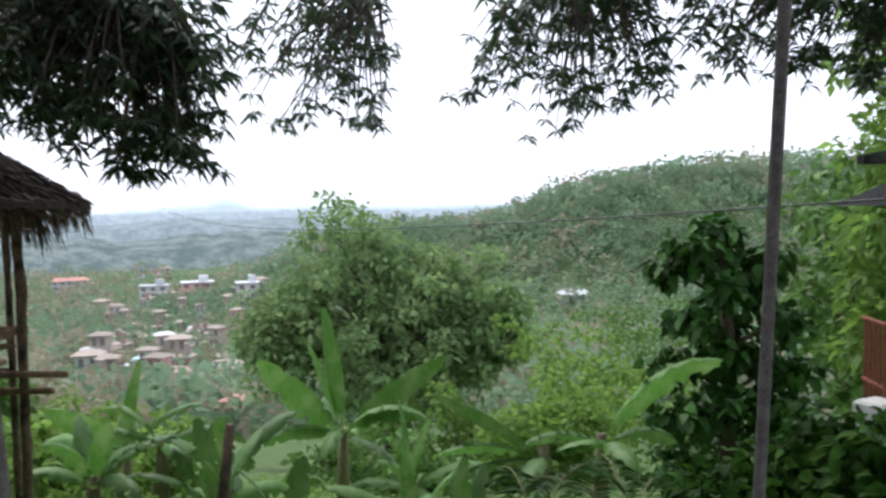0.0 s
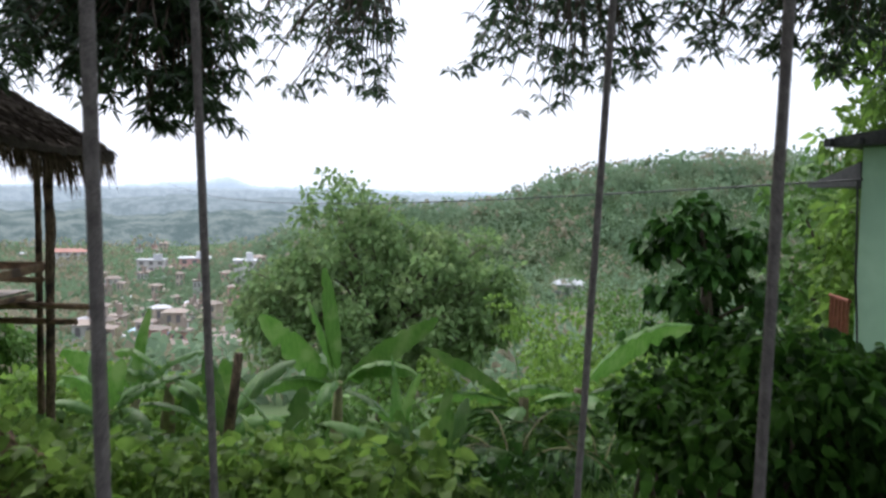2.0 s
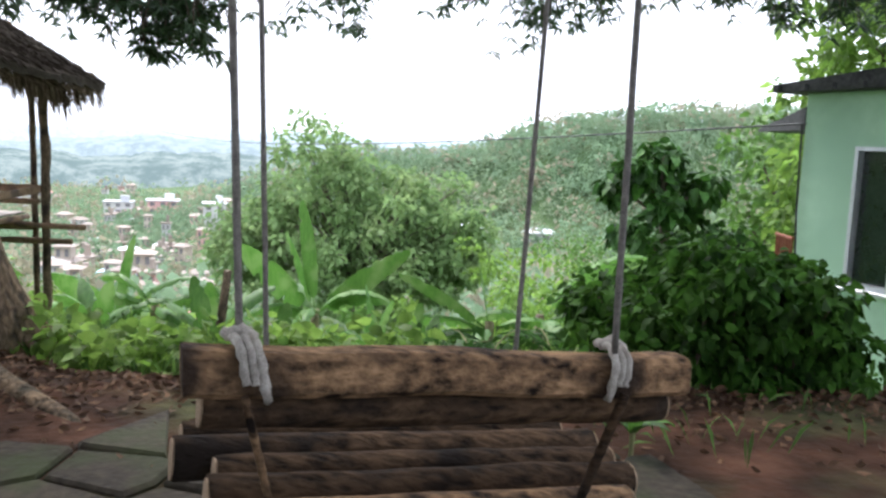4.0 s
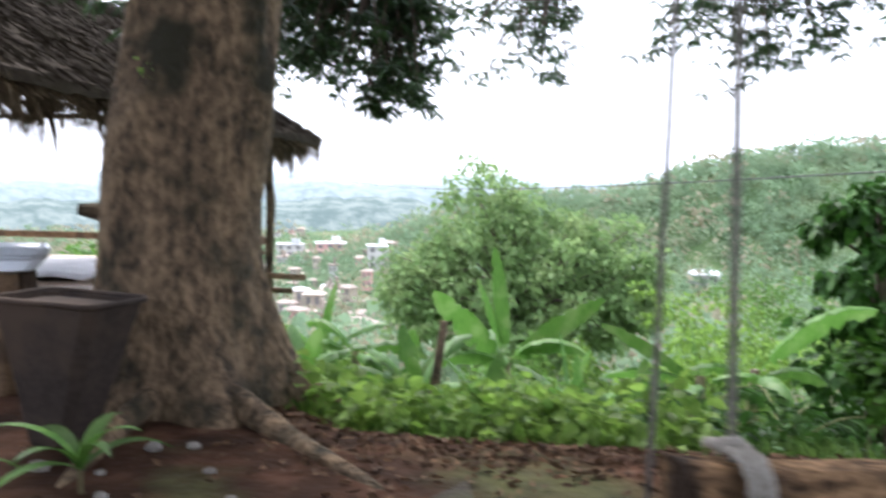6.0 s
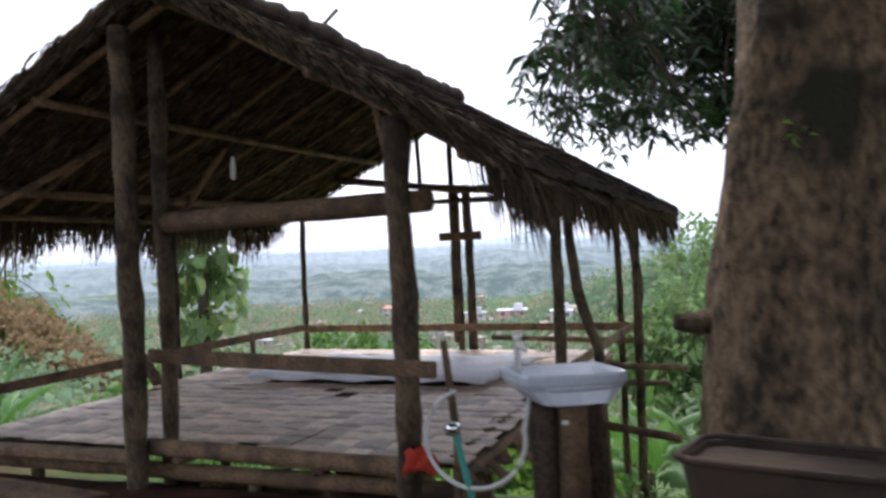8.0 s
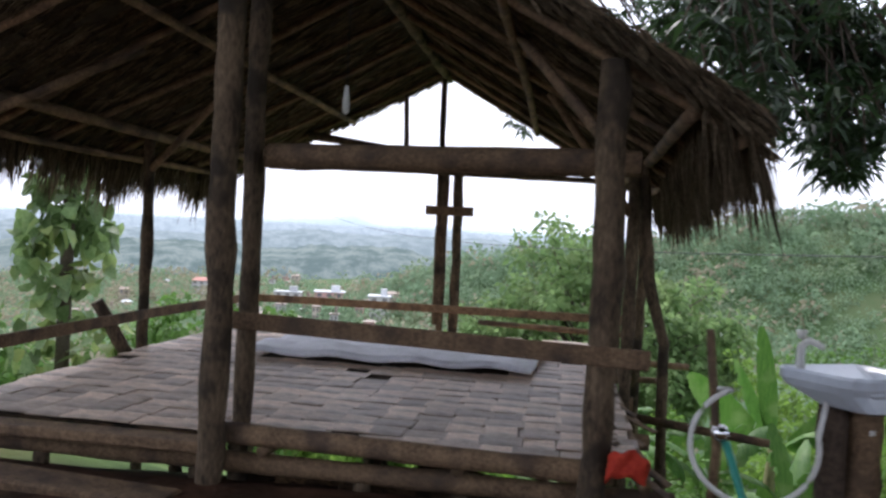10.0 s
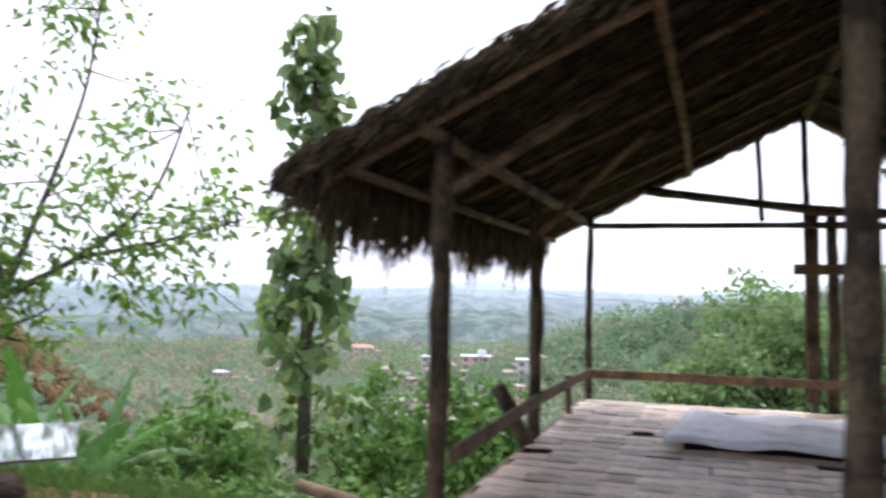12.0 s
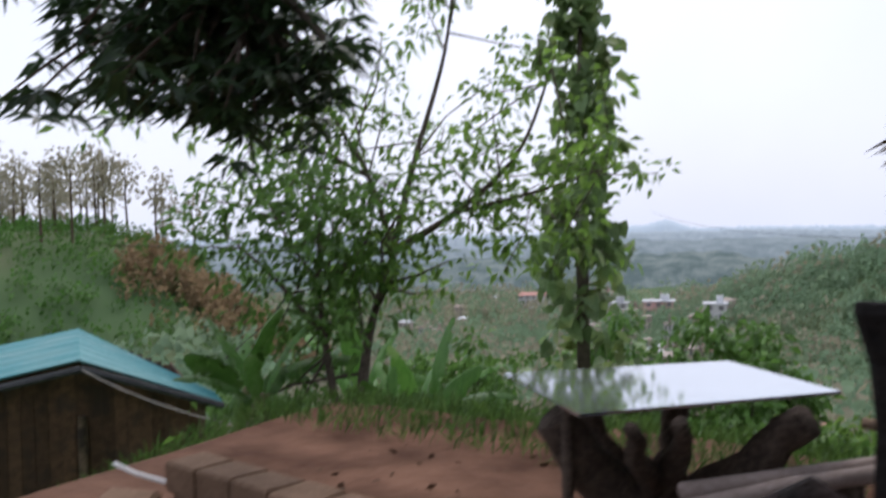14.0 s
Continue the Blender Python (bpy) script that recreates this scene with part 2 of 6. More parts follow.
# ---- mesh helpers ----
class Shape:
    """Collects vertices and faces of one mesh."""

    def __init__(self):
        self.v, self.f = [], []

    def add(self, verts, faces):
        k = len(self.v)
        self.v.extend(tuple(map(float, p)) for p in verts)
        self.f.extend(tuple(i + k for i in f) for f in faces)
        return self

    def tube(self, pts, radii, seg=8, wob=0.0, seed=0):
        rng = random.Random(seed)
        pts = [Vector(p) for p in pts]
        if not hasattr(radii, "__len__"):
            radii = [radii] * len(pts)
        up = Vector((0.31, 0.17, 0.93))
        rings = []
        for i, p in enumerate(pts):
            d = (pts[min(i + 1, len(pts) - 1)] - pts[max(i - 1, 0)]).normalized()
            side = d.cross(up if abs(d.dot(up)) < 0.95 else Vector((1, 0, 0))).normalized()
            over = side.cross(d)
            ring = []
            for j in range(seg):
                a = 2 * math.pi * j / seg
                r = radii[i] * (1 + wob * rng.uniform(-1, 1))
                ring.append(p + side * math.cos(a) * r + over * math.sin(a) * r)
            rings.append(ring)
        verts = [q for r in rings for q in r]
        faces = [(i * seg + j, i * seg + (j + 1) % seg, (i + 1) * seg + (j + 1) % seg, (i + 1) * seg + j)
                 for i in range(len(pts) - 1) for j in range(seg)]
        faces += [tuple(reversed(range(seg))), tuple(range((len(pts) - 1) * seg, len(pts) * seg))]
        return self.add(verts, faces)

    def box(self, c, s, m=None, bev=0.0):
        x, y, z = (k / 2 for k in s)
        b = bev
        vs, fs = [], []
        if b:
            for zz, q in ((-z, b), (-z + b, 0), (z - b, 0), (z, b)):
                vs += [(-x + q, -y + q, zz), (x - q, -y + q, zz), (x - q, y - q, zz), (-x + q, y - q, zz)]
            fs = [(3, 2, 1, 0), (12, 13, 14, 15)]
            fs += [(k * 4 + j, k * 4 + (j + 1) % 4, k * 4 + 4 + (j + 1) % 4, k * 4 + 4 + j) for k in range(3) for j in range(4)]
        else:
            vs = [(-x, -y, -z), (x, -y, -z), (x, y, -z), (-x, y, -z), (-x, -y, z), (x, -y, z), (x, y, z), (-x, y, z)]
            fs = [(3, 2, 1, 0), (4, 5, 6, 7), (0, 1, 5, 4), (1, 2, 6, 5), (2, 3, 7, 6), (3, 0, 4, 7)]
        m = m or Matrix()
        return self.add([Vector(c) + m.to_3x3() @ Vector(p) for p in vs], fs)

    def prism(self, poly, lo, hi):
        """A flat polygon in x and y raised from lo to hi."""
        n = len(poly)
        vs = [(x, y, lo) for x, y in poly] + [(x, y, hi) for x, y in poly]
        return self.add(vs, [tuple(reversed(range(n))), tuple(range(n, 2 * n))] + [(i, (i + 1) % n, n + (i + 1) % n, n + i) for i in range(n)])


def link(name, verts, faces, mat, parent=None, label="", smooth=False):
    me = bpy.data.meshes.new(name)
    me.from_pydata(verts, [], faces)
    me.materials.append(mat)
    if smooth:
        me.polygons.foreach_set("use_smooth", [True] * len(me.polygons))
    ob = new(name, me)
    ob.parent = parent
    if label:
        ob["label"] = label
    return ob


def part(name, shape, mat, parent=None, label="", smooth=False):
    return link(name, shape.v, shape.f, mat, parent, label, smooth)


def thing(name, label, category, group="", at=(0, 0, 0)):
    e = new(name)
    e.empty_display_size = 0.1
    e.location = at
    return tagged(e, label, category, group)


def leaves(pos, way, length, width, droop=0.2, fold=0.15, rng=None):
    """Vertices and faces of folded leaves: 5 points and 4 triangles each."""
    rng = rng or np.random.default_rng(1)
    pos, way = np.asarray(pos, float), np.asarray(way, float)
    n = len(pos)
    way = way / np.maximum(np.linalg.norm(way, axis=1, keepdims=True), 1e-6)
    side = np.cross(way, rng.normal(size=(n, 3)))
    side /= np.maximum(np.linalg.norm(side, axis=1, keepdims=True), 1e-6)
    nor = np.cross(side, way)
    L = (length * rng.uniform(0.7, 1.25, n))[:, None]
    W = (width * rng.uniform(0.75, 1.2, n))[:, None]
    mid = pos + way * L * 0.48
    v = np.stack([pos, mid + side * W / 2 + nor * W * fold, mid, mid - side * W / 2 + nor * W * fold,
                  pos + way * L - np.array([0, 0, 1.0]) * L * droop], 1).reshape(-1, 3)
    k = (np.arange(n) * 5)[:, None, None]
    f = (np.array([[0, 1, 2], [0, 2, 3], [1, 4, 2], [2, 4, 3]])[None] + k).reshape(-1, 3)
    return v, f


def broad_leaves(pos, way, length, width, droop=0.2, fold=0.15, rng=None):
    """Vertices and faces of heart-shaped leaves, folded at the rib: 8 points and 8 triangles each."""
    pos, way = np.asarray(pos, float), np.asarray(way, float)
    n = len(pos)
    way = way / np.maximum(np.linalg.norm(way, axis=1, keepdims=True), 1e-6)
    side = np.cross(way, rng.normal(size=(n, 3)) * 0.6 + np.array([0, 0, 1.0]))
    side /= np.maximum(np.linalg.norm(side, axis=1, keepdims=True), 1e-6)
    nor = np.cross(side, way)
    L = (length * rng.uniform(0.65, 1.25, n))[:, None]
    W = (width * rng.uniform(0.75, 1.2, n))[:, None]
    sag = np.array([0, 0, 1.0]) * L * droop
    rib = [pos + way * L * t - sag * t * t for t in (0.06, 0.35, 0.7, 1.0)]
    rim = [pos + way * L * t - sag * t * t + side * W * k + nor * W * fold for k, t in ((0.50, 0.20), (0.40, 0.64), (-0.50, 0.20), (-0.40, 0.64))]
    v = np.stack(rib + rim, 1).reshape(-1, 3)
    k = (np.arange(n) * 8)[:, None, None]
    f = np.array([[0, 4, 1], [4, 5, 1], [1, 5, 2], [5, 3, 2], [0, 1, 6], [6, 1, 7], [1, 2, 7], [7, 2, 3]])
    return v, (f[None] + k).reshape(-1, 3)


def leaf_part(name, v, f, mat, parent=None, label=""):
    me = bpy.data.meshes.new(name)
    v, f = np.asarray(v, np.float32), np.asarray(f, np.int32)
    me.vertices.add(len(v))
    me.vertices.foreach_set("co", v.ravel())
    me.loops.add(f.size)
    me.loops.foreach_set("vertex_index", f.ravel())
    me.polygons.add(len(f))
    me.polygons.foreach_set("loop_start", np.arange(len(f), dtype=np.int32) * 3)
    me.update(calc_edges=True)
    me.validate()
    me.materials.append(mat)
    ob = new(name, me)
    ob.parent = parent
    if label:
        ob["label"] = label
    return ob


def clumps(centres, radius, per, length, width, rng, droop=0.25, down=0.0, flat=0.8, make=leaves):
    """Leaves scattered round clump centres, pointing outwards and drooping."""
    c = np.repeat(np.asarray(centres, float), per, 0)
    d = rng.normal(size=c.shape)
    d[:, 2] *= flat
    r = np.linalg.norm(d, axis=1, keepdims=True)
    off = d / np.maximum(r, 1e-6) * rng.uniform(0.15, 1.0, (len(c), 1)) ** 0.6
    way = off + rng.normal(size=c.shape) * 0.5
    way[:, 2] -= down
    return make(c + off * radius * np.array([1, 1, flat]), way, length, width, droop, rng=rng)


def seen_group(*sets):
    v, f, k = [], [], 0
    for a, b in sets:
        v.append(a)
        f.append(b + k)
        k += len(a)
    return np.concatenate(v), np.concatenate(f)


# ---- ground: one sheet to the horizon ----
def height(x, y):
    x, y = np.asarray(x, float), np.asarray(y, float)
    edge = np.interp(x, [-60, -14, -10.5, -7, -6.2, -1.2, -0.4, 0.8, 6, 14], [2, 3.5, 6.0, 5.8, 5.2, 5.3, 5.2, 4.35, 4.4, 4.8])
    d = y - edge
    z = np.interp(d, [0, 0.7, 4.2, 10, 37.5, 115, 262, 475, 700, 5000],
                  [0, -0.28, -1.35, -3.5, -11.5, -24, -40, -42, -40, -44])
    # Unseen rise behind the yard, added to cut sky light from that side.
    z = np.where(y < -4, np.interp(-4 - y, [0, 3, 25, 120, 600], [0, 1.8, 12, 30, 40]), z)
    left = np.interp(-10.8 - x, [0, 6, 20, 80, 400], [0, -3.3, -6, -20, -36])
    z = np.where(y < 60, np.minimum(z, left), z)
    crest = np.interp(x, [-160, -60, -40, -13, 17, 30, 46, 67, 85, 102, 140, 220, 500], [-40, -20, -14, -7.5, -5.5, -1.5, 3.5, 8.5, 13, 14.5, 12.5, 9, 2])
    w = np.where(y < 300, np.exp(-((y - 300) / 62) ** 2), np.exp(-((y - 300) / 140) ** 2))
    w = w * np.interp(x, [-190, -60], [0, 1])
    z = z * (1 - w) + crest * w
    r = np.hypot(x + 105, y - 50)
    w = np.exp(-(r / 38) ** 4)
    z = z * (1 - w) + 3.2 * w
    rough = np.sin(x * 0.9 + 1.3 * np.sin(y * 0.7)) * np.cos(y * 1.1 + np.sin(x * 0.5))
    near = np.clip((d + 0.3) / 3, 0, 1)
    z = z + rough * 0.10 * near + np.sin(x * 2.1 + y) * np.sin(y * 2.7 - x * 0.6) * 0.015
    far = np.clip((np.hypot(x, y) - 40) / 60, 0, 1)
    z = z + far * (np.sin(x * 0.05 + y * 0.031) * np.sin(y * 0.043 - x * 0.02)) * 2.0
    return z


def h(x, y):
    return float(height(x, y))


def sheet_ground():
    u = np.linspace(-1, 1, 261)
    gx = 4200 * np.sinh(7.2 * u) / np.sinh(7.2) - 1.5
    gy = 4200 * np.sinh(7.2 * u) / np.sinh(7.2) + 5.5
    X, Y = np.meshgrid(gx, gy)
    Z = height(X, Y)
    n = len(u)
    v = np.stack([X, Y, Z], -1).reshape(-1, 3)
    i = (np.arange(n - 1)[:, None] * n + np.arange(n - 1)[None]).ravel()
    quads = np.stack([i, i + 1, i + n + 1, i + n], 1)
    m = bpy.data.materials.new("hill_ground")
    m.use_nodes = True
    nd, l = m.node_tree.nodes, m.node_tree.links
    p = nd["Principled BSDF"]
    p.inputs["Roughness"].default_value, p.inputs["Specular IOR Level"].default_value = 0.95, 0.15
    geo = nd.new("ShaderNodeNewGeometry")

    def noise_of(scale, detail=6):
        t = nd.new("ShaderNodeTexNoise")
        t.inputs["Scale"].default_value, t.inputs["Detail"].default_value = scale, detail
        l.new(geo.outputs["Position"], t.inputs["Vector"])
        return t.outputs["Fac"]

    def ramp_of(fac, stops):
        r = nd.new("ShaderNodeValToRGB")
        els = r.color_ramp.elements
        els[0].position, els[0].color = stops[0][0], (*stops[0][1], 1)
        els[1].position, els[1].color = stops[-1][0], (*stops[-1][1], 1)
        for pos, c in stops[1:-1]:
            els.new(pos).color = (*c, 1)
        l.new(fac, r.inputs["Fac"])
        return r.outputs["Color"]

    def mix_of(fac, a, b):
        k = nd.new("ShaderNodeMix")
        k.data_type = "RGBA"
        l.new(fac, k.inputs["Factor"])
        l.new(a, k.inputs["A"])
        l.new(b, k.inputs["B"])
        return k.outputs["Result"]

    def range_of(v_, lo, hi):
        k = nd.new("ShaderNodeMapRange")
        k.inputs["From Min"].default_value, k.inputs["From Max"].default_value = lo, hi
        l.new(v_, k.inputs["Value"])
        return k.outputs["Result"]

    soil = ramp_of(noise_of(3.0), [(0.3, (0.018, 0.009, 0.005)), (0.5, (0.05, 0.023, 0.012)), (0.7, (0.11, 0.052, 0.03))])
    moss = ramp_of(noise_of(7.0), [(0.3, (0.04, 0.042, 0.018)), (0.7, (0.10, 0.10, 0.04))])
    soil = mix_of(range_of(noise_of(0.8), 0.52, 0.66), soil, moss)
    # Redder earth for the west side, lightened too: open sunlight painted into it.
    red = ramp_of(noise_of(2.2), [(0.3, (0.075, 0.035, 0.02)), (0.7, (0.20, 0.105, 0.066))])
    green = ramp_of(noise_of(1.3), [(0.3, (0.045, 0.085, 0.025)), (0.55, (0.085, 0.14, 0.04)), (0.75, (0.14, 0.15, 0.06))])
    wild = ramp_of(noise_of(0.05, 9), [(0.3, (0.05, 0.09, 0.035)), (0.5, (0.08, 0.125, 0.05)), (0.64, (0.12, 0.14, 0.07)), (0.78, (0.20, 0.165, 0.10))])
    sep = nd.new("ShaderNodeSeparateXYZ")
    l.new(geo.outputs["Position"], sep.inputs["Vector"])
    west = nd.new("ShaderNodeMath")
    west.operation = "MULTIPLY"
    west.inputs[1].default_value = -1.0
    l.new(sep.outputs["X"], west.inputs[0])
    soil = mix_of(range_of(west.outputs[0], 5.6, 8.2), soil, red)
    inv = nd.new("ShaderNodeMath")
    inv.operation = "MULTIPLY"
    inv.inputs[1].default_value = -1.0
    l.new(sep.outputs["Z"], inv.inputs[0])
    ln = nd.new("ShaderNodeVectorMath")
    ln.operation = "LENGTH"
    l.new(geo.outputs["Position"], ln.inputs[0])
    c = mix_of(range_of(inv.outputs[0], 0.12, 0.75), soil, green)
    c = mix_of(range_of(ln.outputs["Value"], 25, 60), c, wild)
    l.new(c, p.inputs["Base Color"])
    b = nd.new("ShaderNodeBump")
    b.inputs["Strength"].default_value, b.inputs["Distance"].default_value = 0.6, 0.04
    l.new(noise_of(14), b.inputs["Height"])
    l.new(b.outputs["Normal"], p.inputs["Normal"])
    ob = link("ground", v.tolist(), quads.tolist(), m, smooth=True)
    return tagged(ob, "brown trodden earth falling away to a green wooded valley", "ground", kind="structure")


sheet_ground()


def far_hills():
    """Ranges on the horizon, their pale blue haze painted in, stronger with distance."""
    rng = np.random.default_rng(5)
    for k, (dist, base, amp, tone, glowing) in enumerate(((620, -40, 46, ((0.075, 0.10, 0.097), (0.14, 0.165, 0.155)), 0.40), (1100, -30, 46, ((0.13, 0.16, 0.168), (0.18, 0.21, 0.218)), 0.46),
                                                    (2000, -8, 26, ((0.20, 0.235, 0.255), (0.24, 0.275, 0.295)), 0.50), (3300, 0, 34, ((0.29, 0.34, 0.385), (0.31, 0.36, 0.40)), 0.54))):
        s = Shape()
        a = np.linspace(radians(-75), radians(60), 900)
        prof = sum(np.sin(a * f + rng.uniform(0, 6)) / f ** 0.7 for f in (9, 17, 31, 61, 120, 240)) * 0.42
        top = base + amp * np.clip(0.42 + prof, 0.05, 1.2)
        if k == 3:
            top = top + 30 * np.exp(-((a - radians(-14.9)) / 0.022) ** 2) + 18 * np.exp(-((a - radians(-17.5)) / 0.05) ** 2)
        top = top + rng.uniform(0, 1, len(a)) * dist * 0.0022
        vs, fs = [], []
        for i, (t_, z_) in enumerate(zip(a, top)):
            for r_, zz in ((dist, -60), (dist + 60, base + (z_ - base) * 0.55), (dist + 130, z_), (dist + 320, -60)):
                vs.append((math.sin(t_) * r_, math.cos(t_) * r_, zz))
        for i in range(len(a) - 1):
            for j in range(3):
                fs.append((i * 4 + j, i * 4 + j + 1, i * 4 + j + 5, i * 4 + j + 4))
        s.add(vs, fs)
        tagged(part("backdrop", s, glow("hazed_range", *tone, glowing), smooth=True),
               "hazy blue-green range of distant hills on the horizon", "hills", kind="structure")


far_hills()

# ---- hut ----
def hut():
    e = thing("thatched_hut", "open thatched hut of rough poles with a raised woven bamboo floor", "hut")
    rng = random.Random(3)

    def pole(name, pts, r, mat=POST, label="", knots=True, parent=e):
        pts = [Vector(p) for p in pts]
        out, rad = [], []
        for a, b in zip(pts, pts[1:]):
            n = max(2, int((b - a).length / 0.16))
            for i in range(n):
                out.append(a.lerp(b, i / n) + Vector((rng.uniform(-1, 1), rng.uniform(-1, 1), 0)) * r * 0.12)
                rad.append(r * rng.uniform(0.92, 1.07) * (1.13 if knots and rng.random() < 0.15 else 1))
        out.append(pts[-1])
        rad.append(r * 0.95)
        return part(name, Shape().tube(out, rad, 10, 0.05, rng.randint(0, 999)), mat, parent, label, True)

    RX, RZ = -3.82, 3.12

    def roof_z(x):
        return RZ - (0.485 * (RX - x) if x < RX else 0.58 * (x - RX))

    # posts
    posts = [(-4.14, 5.13, 0.078), (-4.095, 5.40, 0.060), (-2.25, 5.10, 0.082), (-5.92, 5.40, 0.054), (-5.94, 7.70, 0.055),
             (-5.87, 10.13, 0.040), (-3.62, 10.07, 0.060), (-3.76, 10.1, 0.045), (-1.86, 9.92, 0.040), (-1.66, 9.74, 0.055), (-1.95, 7.45, 0.055)]
    for x, y, r in posts:
        r *= 0.87
        top = roof_z(x) - 0.06
        if y > 9.9 and -4 < x < -3:
            top = 2.15
        pole("post", [(x + rng.uniform(-.02, .02), y, h(x, y) - 0.2), (x + rng.uniform(-.03, .03), y, 1.0), (x, y, top)], r)
    pole("post", [(-1.62, 7.6, h(-1.6, 7.6) - 0.2), (-1.66, 7.55, 0.55), (-1.80, 7.5, 1.05), (-1.88, 7.47, roof_z(-1.88) - 0.05)], 0.042, label="crooked thin post")
    pole("king_post", [(-3.80, 10.08, 0.3), (-3.82, 10.12, 1.9), (-3.84, 10.2, RZ - 0.05)], 0.035)
    pole("post", [(-4.22, 10.15, 2.02), (-4.26, 10.18, 2.82)], 0.028)
    part("cross_board", Shape().box((-3.69, 10.02, 1.55), (0.52, 0.05, 0.10), bev=0.008), RAIL, e)
    # beams
    pole("beam", [(-3.97, 5.30, 1.665), (-2.10, 5.20, 1.685)], 0.068, RAIL, "thick peeled log beam", False)
    pole("tie_beam", [(-5.9, 10.1, 1.98), (-3.7, 10.05, 1.97), (-1.7, 9.9, 1.92)], 0.03, POST)
    pole("tie_beam", [(-5.3, 10.0, 2.32), (-3.7, 10.0, 2.1), (-2.2, 9.9, 2.0)], 0.045, POST)
    for x0, r in ((-5.93, 0.04), (-1.88, 0.04), (-4.9, 0.03), (-2.8, 0.03), (-6.3, 0.028), (-1.66, 0.028)):
        pole("purlin", [(x0, 5.15, roof_z(x0) - 0.07), (x0 + 0.03, 7.6, roof_z(x0) - 0.09), (x0, 10.4, roof_z(x0) - 0.07)], r, RAIL, knots=False)
    pole("ridge_pole", [(RX, 5.12, RZ - 0.07), (RX, 10.45, RZ - 0.07)], 0.045, POST)
    for y in np.linspace(5.25, 10.3, 7):
        for side in (-6.48, -1.58):
            yy = y + rng.uniform(-.12, .12)
            pole("rafter", [(RX, yy, RZ - 0.05), ((RX + side) / 2, yy + rng.uniform(-.1, .1), roof_z((RX + side) / 2) - 0.045), (side, yy + rng.uniform(-.2, .2), roof_z(side) - 0.04)], 0.026, RAIL, knots=False)
    for a, b in (((-2.25, 5.1, 1.75), (-2.75, 5.9, roof_z(-2.75) - 0.05)), ((-1.95, 7.45, 1.5), (-2.6, 7.2, roof_z(-2.6) - 0.05)),
                 ((-5.92, 5.4, 1.75), (-5.2, 6.2, roof_z(-5.2) - 0.05)), ((-5.94, 7.7, 1.7), (-5.1, 7.5, roof_z(-5.1) - 0.05))):
        pole("brace", [a, b], 0.03, RAIL, knots=False)
    # thatch slopes: thick, uneven, layered courses
    for side, xe, slope in ((-1, -6.58, 0.485), (1, -1.32, 0.56)):
        courses = 13
        tap = lambda y: RX + (xe - RX) * (1.0 if side < 0 else 0.885 + 0.115 * np.clip((y - 5.08) / 5.44, 0, 1))
        for c in range(courses):
            s = Shape()
            u0, u1 = c / courses, (c + 1.35) / courses
            ny = 46
            vs, fs = [], []
            for j in range(ny + 1):
                y = 5.08 + (10.52 - 5.08) * j / ny
                wob = 0.03 * math.sin(y * 3 + c) + rng.uniform(-.03, .03)
                for u, lift in ((u0, 0.085), (u1, 0.105), (u1 + 0.004, 0.02), (u0, 0.0)):
                    x = RX + (tap(y) - RX) * min(u + wob * 0.25, 1.06)
                    vs.append((x, y + rng.uniform(-.02, .02), roof_z(x) + lift + rng.uniform(-.018, .018)))
            for j in range(ny):
                for q in range(4):
                    a, b = j * 4 + q, j * 4 + (q + 1) % 4
                    fs.append((a, b, b + 4, a + 4))
            fs += [(3, 2, 1, 0), tuple(ny * 4 + q for q in range(4))]
            s.add(vs, fs)
            part("thatch_course", s, THATCH, e)
        # straw ends: underside, eave fringe and both rakes
        rg = np.random.default_rng(7 + side)
        n = 2600
        yy = rg.uniform(5.05, 10.52, n)
        xx = tap(yy) + side * rg.uniform(-0.25, 0.05, n)
        tuft = 0.5 + 0.5 * np.sin(yy * 5.3 + side) * np.sin(yy * 2.1)
        pos = np.stack([xx, yy, [roof_z(q) for q in xx] + rg.uniform(-.02, .09, n)], 1)
        way = np.stack([side * rg.uniform(0.0, 0.28, n), rg.normal(0, .14, n), -rg.uniform(0.7, 1.0, n)], 1)
        a = leaves(pos, way, 1.0, 0.018, 0.0, 0.0, rg)
        ln = (0.22 + 0.34 * tuft * rg.uniform(0.3, 1.0, n))
        v = a[0].reshape(-1, 5, 3)
        v = pos[:, None] + (v - pos[:, None]) * np.array([1, 1, 1.0]) * ln[:, None, None]
        v[:, 1] = v[:, 2] + (v[:, 1] - v[:, 2]) * 2.2
        v[:, 3] = v[:, 2] + (v[:, 3] - v[:, 2]) * 2.2
        n2 = 3200
        uu = rg.uniform(0, 1, n2)
        y2 = np.where(rg.random(n2) < 0.5, rg.uniform(5.02, 5.16, n2), rg.uniform(10.44, 10.58, n2))
        x2 = RX + (tap(y2) - RX) * uu
        p2 = np.stack([x2, y2, [roof_z(q) for q in x2] + rg.uniform(-.02, .13, n2)], 1)
        w2 = np.stack([side * rg.uniform(0.6, 1, n2), np.where(y2 < 7, -1, 1) * rg.uniform(0, .3, n2), -slope * rg.uniform(0.9, 1.5, n2)], 1)
        b = leaves(p2, w2, 0.13, 0.02, 0.1, 0.0, rg)
        n3 = 3600
        y3 = rg.uniform(5.12, 10.5, n3)
        x3 = RX + (tap(y3) - RX) * rg.uniform(0.02, 1, n3)
        p3 = np.stack([x3, y3, [roof_z(q) for q in x3] - rg.uniform(0.0, 0.015, n3)], 1)
        w3 = np.stack([side * rg.uniform(0.8, 1, n3), rg.normal(0, .12, n3), -slope * rg.uniform(0.95, 1.25, n3)], 1)
        c3 = leaves(p3, w3, 0.22, 0.03, 0.0, 0.0, rg)
